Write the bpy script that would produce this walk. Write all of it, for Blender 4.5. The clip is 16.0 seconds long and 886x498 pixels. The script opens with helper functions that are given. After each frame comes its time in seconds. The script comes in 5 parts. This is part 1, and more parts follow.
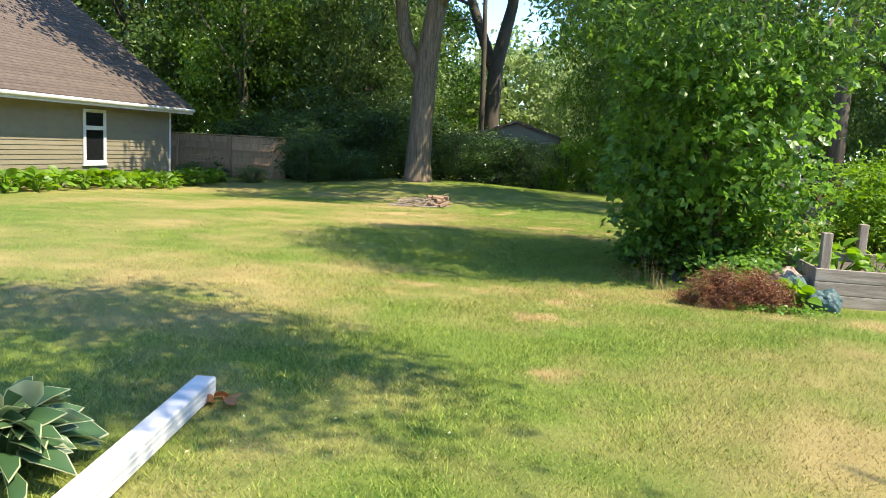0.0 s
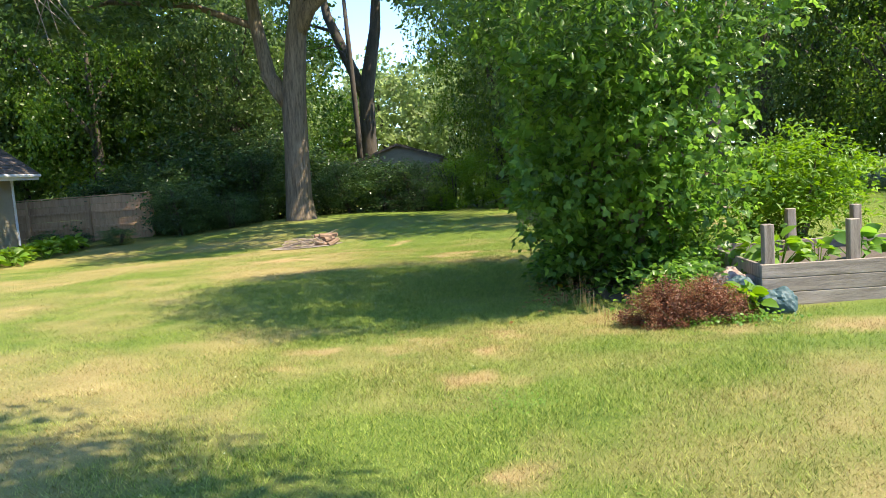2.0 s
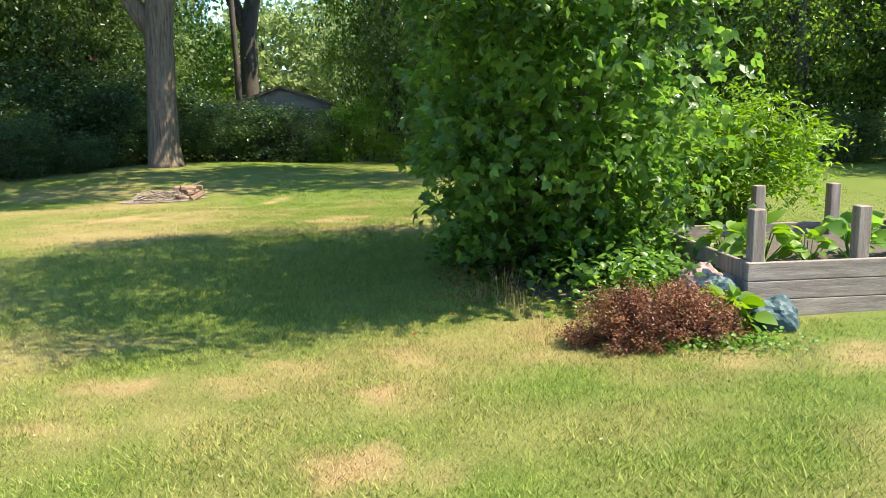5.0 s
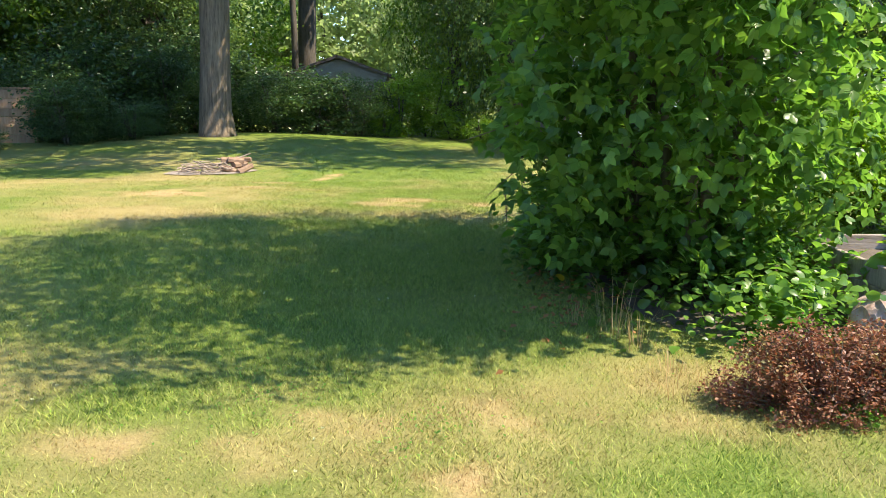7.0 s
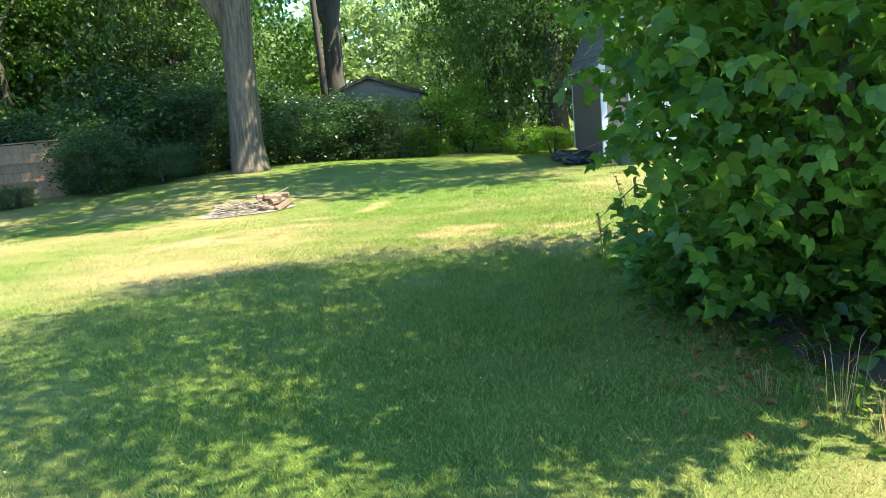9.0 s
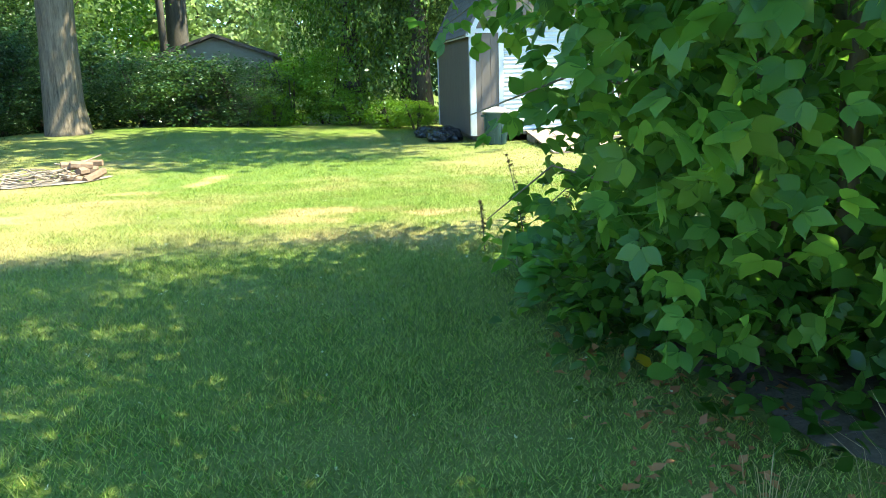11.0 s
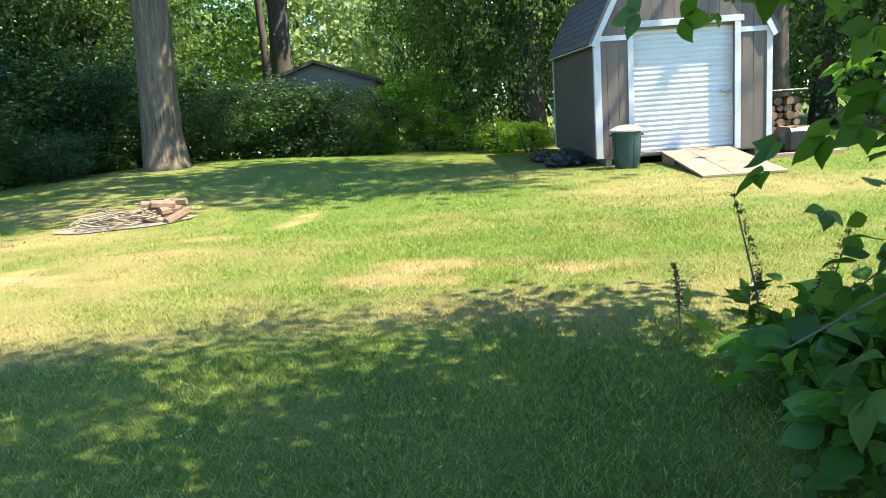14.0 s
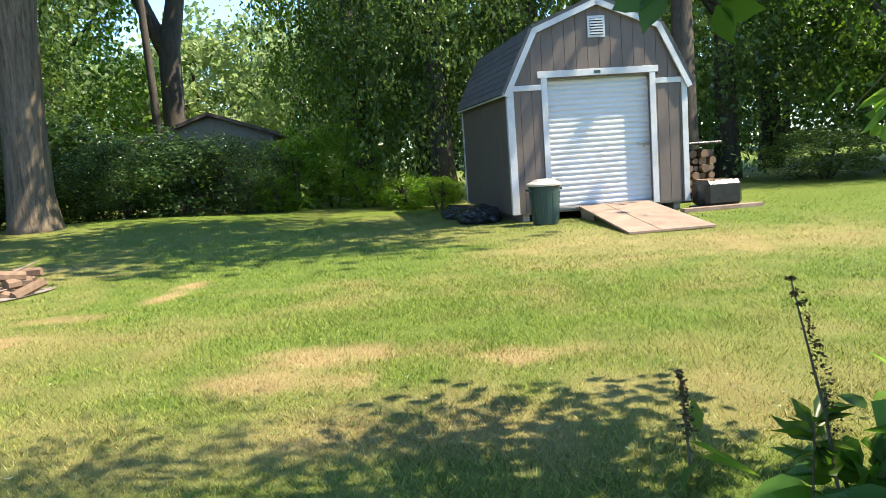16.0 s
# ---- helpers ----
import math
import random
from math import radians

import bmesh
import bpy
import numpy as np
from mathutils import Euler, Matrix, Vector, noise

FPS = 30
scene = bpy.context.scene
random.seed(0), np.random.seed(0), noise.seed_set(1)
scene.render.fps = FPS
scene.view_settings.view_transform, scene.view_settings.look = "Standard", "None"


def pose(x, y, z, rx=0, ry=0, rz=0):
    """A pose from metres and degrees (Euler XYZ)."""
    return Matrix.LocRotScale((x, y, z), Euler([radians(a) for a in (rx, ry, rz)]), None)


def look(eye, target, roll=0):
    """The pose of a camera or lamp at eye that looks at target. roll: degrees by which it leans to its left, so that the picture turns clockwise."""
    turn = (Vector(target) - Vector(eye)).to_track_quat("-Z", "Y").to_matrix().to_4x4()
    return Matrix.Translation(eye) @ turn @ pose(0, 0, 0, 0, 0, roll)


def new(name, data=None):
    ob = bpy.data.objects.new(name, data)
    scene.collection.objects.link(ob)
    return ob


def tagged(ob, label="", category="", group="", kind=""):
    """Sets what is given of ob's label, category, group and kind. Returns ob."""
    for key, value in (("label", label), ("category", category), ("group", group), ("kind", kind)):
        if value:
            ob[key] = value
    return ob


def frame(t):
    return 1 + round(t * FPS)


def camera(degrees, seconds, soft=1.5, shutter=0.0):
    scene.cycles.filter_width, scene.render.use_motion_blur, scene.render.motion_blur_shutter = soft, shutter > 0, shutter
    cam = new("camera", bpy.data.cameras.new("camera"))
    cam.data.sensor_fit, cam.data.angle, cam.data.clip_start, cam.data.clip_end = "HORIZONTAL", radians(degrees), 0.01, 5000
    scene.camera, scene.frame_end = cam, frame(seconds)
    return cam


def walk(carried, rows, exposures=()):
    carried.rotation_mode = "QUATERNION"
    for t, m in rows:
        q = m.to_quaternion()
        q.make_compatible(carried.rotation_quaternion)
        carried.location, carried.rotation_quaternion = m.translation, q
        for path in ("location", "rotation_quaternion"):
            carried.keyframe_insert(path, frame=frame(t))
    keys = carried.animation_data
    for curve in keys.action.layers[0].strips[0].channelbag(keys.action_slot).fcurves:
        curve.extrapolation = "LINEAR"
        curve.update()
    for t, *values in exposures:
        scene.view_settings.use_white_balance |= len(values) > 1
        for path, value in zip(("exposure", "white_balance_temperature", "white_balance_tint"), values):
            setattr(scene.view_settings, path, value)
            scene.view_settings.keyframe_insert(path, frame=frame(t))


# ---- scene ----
cam = camera(60.2, 16.0, 0.85)
PATH = [
    (0, (0.82, 3.375, 1.572), (0.017, 5.187, 1.303), 2.9),
    (0.5, (0.68, 3.685, 1.562), (-0.074, 5.504, 1.21), 0.1),
    (1, (0.556, 4.054, 1.58), (-0.247, 5.842, 1.182), 0.0),
    (1.5, (0.42, 4.32, 1.61), (-0.374, 6.13, 1.308), -1.8),
    (2, (0.239, 4.633, 1.61), (-0.303, 6.547, 1.401), -4.2),
    (2.5, (0.072, 4.948, 1.608), (-0.498, 6.859, 1.449), -4.3),
    (3, (-0.051, 5.296, 1.603), (-0.689, 7.187, 1.473), -4.3),
    (3.5, (-0.212, 5.588, 1.593), (-0.654, 7.529, 1.392), -4.8),
    (3.7, (-0.241, 5.709, 1.577), (-0.598, 7.663, 1.344), -4.9),
    (5.8, (-0.423, 7.444, 1.564), (-0.721, 9.387, 1.198), 0.3),
    (6, (-0.483, 7.548, 1.546), (-0.901, 9.47, 1.183), 1.4),
    (6.5, (-0.627, 7.843, 1.537), (-1.104, 9.751, 1.174), 1.0),
    (7, (-0.749, 8.171, 1.504), (-1.133, 10.092, 1.102), 0.4),
    (7.5, (-0.919, 8.526, 1.492), (-1.431, 10.404, 1.031), 0.2),
    (8, (-1.179, 8.806, 1.51), (-1.75, 10.666, 1.047), -5.5),
    (8.5, (-1.326, 9.169, 1.475), (-1.819, 11.063, 1.062), -6.3),
    (9, (-1.435, 9.53, 1.463), (-1.919, 11.437, 1.102), -5.1),
    (9.5, (-1.582, 9.869, 1.433), (-1.907, 11.793, 0.996), -5.2),
    (9.7, (-1.609, 10.007, 1.406), (-1.846, 11.935, 0.928), -4.9),
    (11.8, (-1.768, 11.763, 1.23), (-1.879, 13.727, 0.869), -1.6),
    (12, (-1.802, 11.881, 1.217), (-1.947, 13.846, 0.875), -2.0),
    (12.5, (-1.933, 12.159, 1.205), (-2.135, 14.114, 0.833), -5.2),
    (13, (-1.952, 12.453, 1.171), (-2.266, 14.384, 0.757), -3.0),
    (13.5, (-1.988, 12.719, 1.16), (-2.352, 14.637, 0.728), -2.3),
    (14, (-2.131, 13.003, 1.198), (-2.516, 14.931, 0.829), -4.0),
    (14.5, (-2.162, 13.32, 1.192), (-2.565, 15.259, 0.909), -4.5),
    (15, (-2.236, 13.622, 1.176), (-2.591, 15.578, 0.952), -5.2),
    (15.5, (-2.346, 13.887, 1.172), (-2.596, 15.862, 0.979), -6.0),
    (16, (-2.338, 14.201, 1.149), (-2.477, 16.182, 0.905), -4.1),
]
walk(cam, [(t, look(eye, target, roll)) for t, eye, target, roll in PATH],
     exposures=[(0, 2.05, 7700, 8), (3.5, 2.1, 7500, 10), (7, 2.2, 7500, 9), (9, 2.65, 7000, -2), (12.5, 2.95, 7000, -9), (13.3, 2.7, 7100, -4), (14.5, 2.35, 7300, 5), (16, 2.1, 7400, 8)])

# ---- light ----
SUN_AZ, SUN_EL = -6.0, 56.0
world = bpy.data.worlds.new("world")
scene.world = world
world.use_nodes = True
wn = world.node_tree
sky = wn.nodes.new("ShaderNodeTexSky")
sky.sky_type, sky.sun_disc = "NISHITA", False
sky.sun_elevation, sky.sun_rotation = radians(SUN_EL), radians(90 - SUN_AZ)
sky.dust_density, sky.ozone_density, sky.air_density = 0.0, 9.0, 0.7
wn.links.new(sky.outputs[0], wn.nodes["Background"].inputs[0])
wn.nodes["Background"].inputs[1].default_value = 0.15
sun_data = bpy.data.lights.new("sun", "SUN")
sun_data.energy, sun_data.angle, sun_data.color = 2.7, radians(0.6), (1.0, 0.94, 0.83)
sun = new("sun", sun_data)
sun_from = Vector((math.cos(radians(SUN_EL)) * math.cos(radians(SUN_AZ)), math.cos(radians(SUN_EL)) * math.sin(radians(SUN_AZ)), math.sin(radians(SUN_EL))))
sun.matrix_world = look(sun_from * 60, (0, 0, 0))

# ---- materials ----
LOT, SHED_TURN = 12.5, 12.5


def node(nt, kind, **inputs):
    n = nt.nodes.new(kind)
    for key, value in inputs.items():
        n.inputs[key.replace("_", " ")].default_value = value
    return n


def ramp(nt, source, stops):
    r = nt.nodes.new("ShaderNodeValToRGB")
    els = r.color_ramp.elements
    while len(els) < len(stops):
        els.new(0.5)
    for e, (p, c) in zip(els, stops):
        e.position, e.color = p, (*c, 1)
    nt.links.new(source, r.inputs[0])
    return r


def blank(name):
    m = bpy.data.materials.new(name)
    m.use_nodes = True
    nt = m.node_tree
    return m, nt, nt.nodes["Principled BSDF"]


def surface(name, dark, light, scale=8.0, stretch=(1, 1, 1), rough=0.7, bump=0.3, fine=60.0, wear=None, metal=0.0, piece=0.0, world_space=False):
    """A worn surface: two scales of variation, fine relief and a change from piece to piece."""
    m, nt, bsdf = blank(name)
    L = nt.links.new
    if world_space:
        src = nt.nodes.new("ShaderNodeNewGeometry").outputs["Position"]
    else:
        src = nt.nodes.new("ShaderNodeTexCoord").outputs["Object"]
    info = nt.nodes.new("ShaderNodeObjectInfo")
    mp = nt.nodes.new("ShaderNodeMapping")
    mp.inputs["Scale"].default_value = stretch
    off = node(nt, "ShaderNodeVectorMath")
    off.operation = "SCALE"
    off.inputs[0].default_value = (7.0, 3.0, 5.0)
    L(info.outputs["Random"], off.inputs["Scale"])
    L(off.outputs[0], mp.inputs["Location"])
    L(src, mp.inputs["Vector"])
    a = node(nt, "ShaderNodeTexNoise", Scale=scale, Detail=5.0, Roughness=0.6)
    b = node(nt, "ShaderNodeTexNoise", Scale=fine, Detail=3.0)
    L(mp.outputs[0], a.inputs["Vector"])
    L(mp.outputs[0], b.inputs["Vector"])
    mx = node(nt, "ShaderNodeMath")
    mx.operation = "MULTIPLY_ADD"
    mx.inputs[1].default_value = 0.45
    L(b.outputs[0], mx.inputs[0])
    L(a.outputs[0], mx.inputs[2])
    stops = [(0.45, dark), (0.95, light)] if wear is None else [(0.4, wear), (0.55, dark), (0.95, light)]
    r = ramp(nt, mx.outputs[0], stops)
    hsv = node(nt, "ShaderNodeHueSaturation")
    vm = node(nt, "ShaderNodeMath")
    vm.operation = "MULTIPLY_ADD"
    vm.inputs[1].default_value, vm.inputs[2].default_value = piece, 1 - piece / 2
    L(info.outputs["Random"], vm.inputs[0])
    L(vm.outputs[0], hsv.inputs["Value"])
    L(r.outputs[0], hsv.inputs["Color"])
    L(hsv.outputs[0], bsdf.inputs["Base Color"])
    bp = node(nt, "ShaderNodeBump", Strength=bump, Distance=0.01)
    L(mx.outputs[0], bp.inputs["Height"])
    L(bp.outputs[0], bsdf.inputs["Normal"])
    bsdf.inputs["Roughness"].default_value, bsdf.inputs["Metallic"].default_value = rough, metal
    return m


def leafy(name, stops, through_light=0.35, rough=0.45, patch=0.5):
    """Leaves: each its own shade, light shining through them, paler and darker boughs."""
    m, nt, bsdf = blank(name)
    L = nt.links.new
    geo = nt.nodes.new("ShaderNodeNewGeometry")
    big = node(nt, "ShaderNodeTexNoise", Scale=patch, Detail=2.0)
    L(geo.outputs["Position"], big.inputs["Vector"])
    mx = node(nt, "ShaderNodeMath")
    mx.operation = "MULTIPLY_ADD"
    mx.inputs[1].default_value = 0.38
    L(geo.outputs["Random Per Island"], mx.inputs[0])
    sub = node(nt, "ShaderNodeMath")
    sub.operation = "MULTIPLY_ADD"
    sub.inputs[1].default_value, sub.inputs[2].default_value = 1.1, -0.19
    L(big.outputs[0], sub.inputs[0])
    L(sub.outputs[0], mx.inputs[2])
    r = ramp(nt, mx.outputs[0], stops)
    L(r.outputs[0], bsdf.inputs["Base Color"])
    bsdf.inputs["Roughness"].default_value = rough
    bsdf.inputs["Specular IOR Level"].default_value = 0.4
    tr = node(nt, "ShaderNodeBsdfTranslucent")
    g = node(nt, "ShaderNodeHueSaturation", Hue=0.485, Saturation=1.1, Value=2.2)
    L(r.outputs[0], g.inputs["Color"])
    L(g.outputs[0], tr.inputs["Color"])
    ms = node(nt, "ShaderNodeMixShader", Fac=through_light)
    L(bsdf.outputs[0], ms.inputs[1])
    L(tr.outputs[0], ms.inputs[2])
    L(ms.outputs[0], nt.nodes["Material Output"].inputs["Surface"])
    return m


def lawn_material(name, blades):
    """Lawn: the dry attribute turns it from green to straw."""
    m, nt, bsdf = blank(name)
    L = nt.links.new
    geo = nt.nodes.new("ShaderNodeNewGeometry")
    at = nt.nodes.new("ShaderNodeAttribute")
    at.attribute_name = "dry"
    fine = node(nt, "ShaderNodeTexNoise", Scale=2.2, Detail=6.0, Roughness=0.7)
    tiny = node(nt, "ShaderNodeTexNoise", Scale=70.0, Detail=5.0, Roughness=0.75)
    L(geo.outputs["Position"], fine.inputs["Vector"])
    L(geo.outputs["Position"], tiny.inputs["Vector"])
    mix = node(nt, "ShaderNodeMath")
    mix.operation = "MULTIPLY_ADD"
    mix.inputs[1].default_value = 0.5
    L(fine.outputs[0], mix.inputs[0])
    if blades:
        L(geo.outputs["Random Per Island"], mix.inputs[2])
        stops = [(0.15, (0.035, 0.09, 0.012)), (0.62, (0.135, 0.24, 0.03)), (1.0, (0.38, 0.47, 0.10))]
        dry = [(0.2, (0.25, 0.145, 0.065)), (0.7, (0.48, 0.31, 0.15)), (1.0, (0.62, 0.46, 0.25))]
    else:
        L(tiny.outputs[0], mix.inputs[2])
        stops = [(0.40, (0.055, 0.095, 0.013)), (0.72, (0.11, 0.17, 0.024)), (1.0, (0.21, 0.25, 0.05))]
        dry = [(0.45, (0.22, 0.14, 0.065)), (0.72, (0.40, 0.275, 0.13)), (0.98, (0.56, 0.42, 0.21))]
    stops = [(min(p, 1.0), c) for p, c in stops]
    dry = [(min(p, 1.0), c) for p, c in dry]
    green, straw = ramp(nt, mix.outputs[0], stops), ramp(nt, mix.outputs[0], dry)
    mc = nt.nodes.new("ShaderNodeMix")
    mc.data_type = "RGBA"
    L(at.outputs["Fac"], mc.inputs["Factor"])
    L(green.outputs[0], mc.inputs["A"])
    L(straw.outputs[0], mc.inputs["B"])
    colour = mc.outputs["Result"]
    L(colour, bsdf.inputs["Base Color"])
    bsdf.inputs["Roughness"].default_value = 0.6
    bsdf.inputs["Specular IOR Level"].default_value = 0.25
    if blades:
        tr = node(nt, "ShaderNodeBsdfTranslucent")
        L(colour, tr.inputs["Color"])
        ms = node(nt, "ShaderNodeMixShader", Fac=0.35)
        L(bsdf.outputs[0], ms.inputs[1])
        L(tr.outputs[0], ms.inputs[2])
        L(ms.outputs[0], nt.nodes["Material Output"].inputs["Surface"])
    else:
        bp = node(nt, "ShaderNodeBump", Strength=0.7, Distance=0.03)
        L(tiny.outputs[0], bp.inputs["Height"])
        L(bp.outputs[0], bsdf.inputs["Normal"])
    return m


LAWN = lawn_material("lawn", False)
BLADE = lawn_material("grass_blade", True)
BARK = surface("bark", (0.035, 0.026, 0.018), (0.27, 0.20, 0.135), 9, (1.8, 1.8, 0.14), 0.9, 1.0, 45)
BARK_DARK = surface("dark_bark", (0.03, 0.025, 0.02), (0.11, 0.09, 0.07), 5, (1, 1, 0.2), 0.9, 1.0, 40)
STEM = surface("stem", (0.09, 0.08, 0.05), (0.22, 0.18, 0.12), 12, (1, 1, 0.2), 0.85, 0.5)
GREENS = [(0.15, (0.025, 0.06, 0.010)), (0.5, (0.06, 0.13, 0.022)), (0.85, (0.13, 0.22, 0.04))]
LEAF_DARK = leafy("dark_leaf", [(0.15, (0.026, 0.055, 0.020)), (0.5, (0.062, 0.115, 0.034)), (0.85, (0.14, 0.215, 0.06))], 0.4, 0.35, 0.75)
LEAF_SHRUB = leafy("shrub_leaf", [(0.15, (0.012, 0.032, 0.010)), (0.5, (0.034, 0.075, 0.022)), (0.85, (0.10, 0.17, 0.045))], 0.3, 0.3, 1.1)
LEAF_MID = leafy("mid_leaf", GREENS, 0.5, 0.3, 0.4)
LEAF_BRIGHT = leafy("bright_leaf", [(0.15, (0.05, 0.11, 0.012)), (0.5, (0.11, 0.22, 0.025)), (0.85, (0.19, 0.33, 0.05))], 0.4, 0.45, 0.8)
# raised leaf colour that carries the sunlight on the trees beyond the garden
LEAF_SUN_PALE = leafy("sun_pale_leaf", [(0.15, (0.09, 0.14, 0.05)), (0.5, (0.17, 0.235, 0.095)), (0.85, (0.25, 0.32, 0.15))], 0.5, 0.5, 0.4)
# lower leaves coloured lighter, upper slim ones darker, to even out sun and shade
LEAF_BUSH_LIFTED = leafy("maple_leaf_lifted", [(0.15, (0.036, 0.095, 0.018)), (0.5, (0.078, 0.175, 0.034)), (0.85, (0.15, 0.275, 0.055))], 0.5, 0.35, 1.6)
LEAF_SLIM_DIMMED = leafy("slim_leaf_dimmed", [(0.15, (0.020, 0.055, 0.013)), (0.5, (0.048, 0.108, 0.025)), (0.85, (0.115, 0.21, 0.048))], 0.40, 0.28, 1.6)
LEAF_RED = leafy("barberry_leaf", [(0.15, (0.06, 0.030, 0.018)), (0.42, (0.145, 0.064, 0.036)), (0.65, (0.25, 0.11, 0.058)), (0.85, (0.19, 0.17, 0.065))], 0.25, 0.5, 4.0)
LEAF_HOSTA = leafy("hosta_leaf", [(0.15, (0.04, 0.11, 0.02)), (0.5, (0.09, 0.21, 0.036)), (0.85, (0.15, 0.29, 0.055))], 0.45, 0.4, 2.0)
LEAF_BLUE = leafy("hosta_blue_leaf", [(0.15, (0.03, 0.075, 0.03)), (0.85, (0.07, 0.15, 0.06))], 0.25, 0.4, 2.0)
CREAM = leafy("cream_margin", [(0.15, (0.35, 0.38, 0.22)), (0.85, (0.5, 0.52, 0.33))], 0.25, 0.45, 2.0)
DRY_GRASS = leafy("dry_grass", [(0.15, (0.17, 0.12, 0.05)), (0.85, (0.40, 0.30, 0.15))], 0.3, 0.6, 2.0)
SIDING = surface("house_siding", (0.185, 0.162, 0.112), (0.23, 0.203, 0.143), 3, (1, 1, 1), 0.6, 0.1, 40, piece=0.06)
WHITE = surface("white_paint", (0.50, 0.51, 0.52), (0.64, 0.65, 0.66), 4, (1, 1, 1), 0.5, 0.15, 50, wear=(0.44, 0.44, 0.42))
SHINGLE = surface("roof_shingle", (0.062, 0.046, 0.038), (0.125, 0.096, 0.08), 6, (1, 1, 1), 0.9, 0.5, 90, piece=0.25)
FENCE = surface("fence_board", (0.27, 0.155, 0.085), (0.46, 0.29, 0.17), 4, (3, 3, 0.3), 0.85, 0.4, 50, piece=0.25)
GREY_WOOD = surface("weathered_wood", (0.20, 0.16, 0.13), (0.40, 0.335, 0.28), 5, (0.4, 4, 4), 0.85, 0.5, 60, wear=(0.11, 0.085, 0.07), piece=0.2)
POST_WOOD = surface("weathered_post", (0.19, 0.15, 0.12), (0.38, 0.32, 0.27), 5, (4, 4, 0.4), 0.85, 0.5, 60, wear=(0.10, 0.08, 0.065), piece=0.2)
TAUPE = surface("taupe_panel", (0.125, 0.096, 0.080), (0.165, 0.130, 0.110), 3, (3, 3, 0.5), 0.65, 0.25, 60, piece=0.06)
SHED_ROOF = surface("grey_shingle", (0.09, 0.085, 0.085), (0.17, 0.16, 0.16), 6, (1, 1, 1), 0.9, 0.5, 90, piece=0.2)
STEEL_WHITE = surface("white_steel", (0.56, 0.58, 0.59), (0.64, 0.66, 0.66), 2, (1, 1, 1), 0.35, 0.05, 60)
STEEL = surface("steel", (0.3, 0.3, 0.3), (0.5, 0.5, 0.5), 10, (1, 1, 1), 0.35, 0.1, 60, metal=0.9)
RAMP_WOOD = surface("ramp_plywood", (0.25, 0.17, 0.125), (0.37, 0.27, 0.205), 3, (1, 1, 1), 0.8, 0.25, 40, wear=(0.16, 0.11, 0.085), piece=0.1)
CAN_GREEN = surface("green_plastic", (0.022, 0.055, 0.05), (0.035, 0.075, 0.068), 5, (1, 1, 1), 0.4, 0.05, 60)
CAN_LID = surface("sun_bleached_lid", (0.42, 0.36, 0.32), (0.58, 0.52, 0.47), 6, (1, 1, 1), 0.5, 0.05, 60)
BLACK_BAG = surface("black_plastic", (0.012, 0.013, 0.016), (0.03, 0.03, 0.034), 8, (1, 1, 1), 0.25, 0.4, 40)
TEAL_BAG = surface("teal_plastic", (0.025, 0.06, 0.066), (0.06, 0.12, 0.125), 7, (1, 1, 1), 0.6, 0.3, 40)
STONE = surface("pink_stone", (0.24, 0.15, 0.12), (0.42, 0.31, 0.26), 9, (1, 1, 1), 0.85, 0.6, 60)
LOG = surface("split_log", (0.12, 0.07, 0.045), (0.27, 0.175, 0.115), 9, (1, 1, 1), 0.85, 0.5, 60, piece=0.4)
TWIG = surface("bleached_twig", (0.15, 0.11, 0.085), (0.34, 0.27, 0.21), 9, (1, 1, 1), 0.85, 0.4, 60, piece=0.4)
SOIL = surface("soil", (0.05, 0.038, 0.028), (0.13, 0.10, 0.075), 9, (1, 1, 1), 0.95, 0.9, 60, world_space=True)
DEAD_LEAF = leafy("dead_leaf", [(0.15, (0.22, 0.09, 0.035)), (0.85, (0.42, 0.20, 0.08))], 0.2, 0.6, 5.0)
YELLOW = leafy("yellow_leaf", [(0.15, (0.5, 0.36, 0.02)), (0.85, (0.6, 0.45, 0.04))], 0.3, 0.5, 2.0)
GLASS, _nt, _b = blank("dark_window_glass")
_b.inputs["Base Color"].default_value = (0.012, 0.013, 0.014, 1)
_b.inputs["Roughness"].default_value = 0.06

# ---- building blocks ----
rng = np.random.default_rng(4)


def step(v):
    v = np.clip(v, 0, 1)
    return v * v * (3 - 2 * v)


def ground_z(x, y):
    """The lie of the lawn: a little higher at the start, dipping beside the shrub bed and falling towards the house."""
    x, y = np.asarray(x, float), np.asarray(y, float)
    z = 0.14 * (1 - step((y - 8) / 5)) + 0.09 * step((-2.6 - x) / 2.5) * np.exp(-(((y - 13.5) / 4) ** 2)) - 0.06 * np.exp(-(((x + 1.7) / 1.3) ** 2) - ((y - 14) / 1.3) ** 2)
    z = z - 0.10 * step((-8.5 - x) / 7.5) * (1 - 0.5 * step((y - 23) / 5)) + 0.04 * step((x + 0.1) / 1.3) * np.exp(-(((y - 12.5) / 4) ** 2)) - 0.12 * step((y - 18) / 4)
    z = z + 0.3 * np.exp(-(((x + 12) / 5) ** 2) - ((y - 31) / 5) ** 2)
    return z + 0.012 * np.sin(x * 1.3 + 0.4) * np.sin(y * 0.9)


def gz(x, y):
    return float(ground_z(x, y))


def thing(name, m, label, category, group="", kind=""):
    ob = new(name)
    ob.empty_display_size = 0.2
    ob.matrix_world = m
    return tagged(ob, label, category, group, kind)


def link_mesh(name, me, material, parent=None, label=""):
    ob = new(name, me)
    if not me.materials:
        me.materials.append(material)
    if parent is not None:
        ob.parent = parent
    return tagged(ob, label)


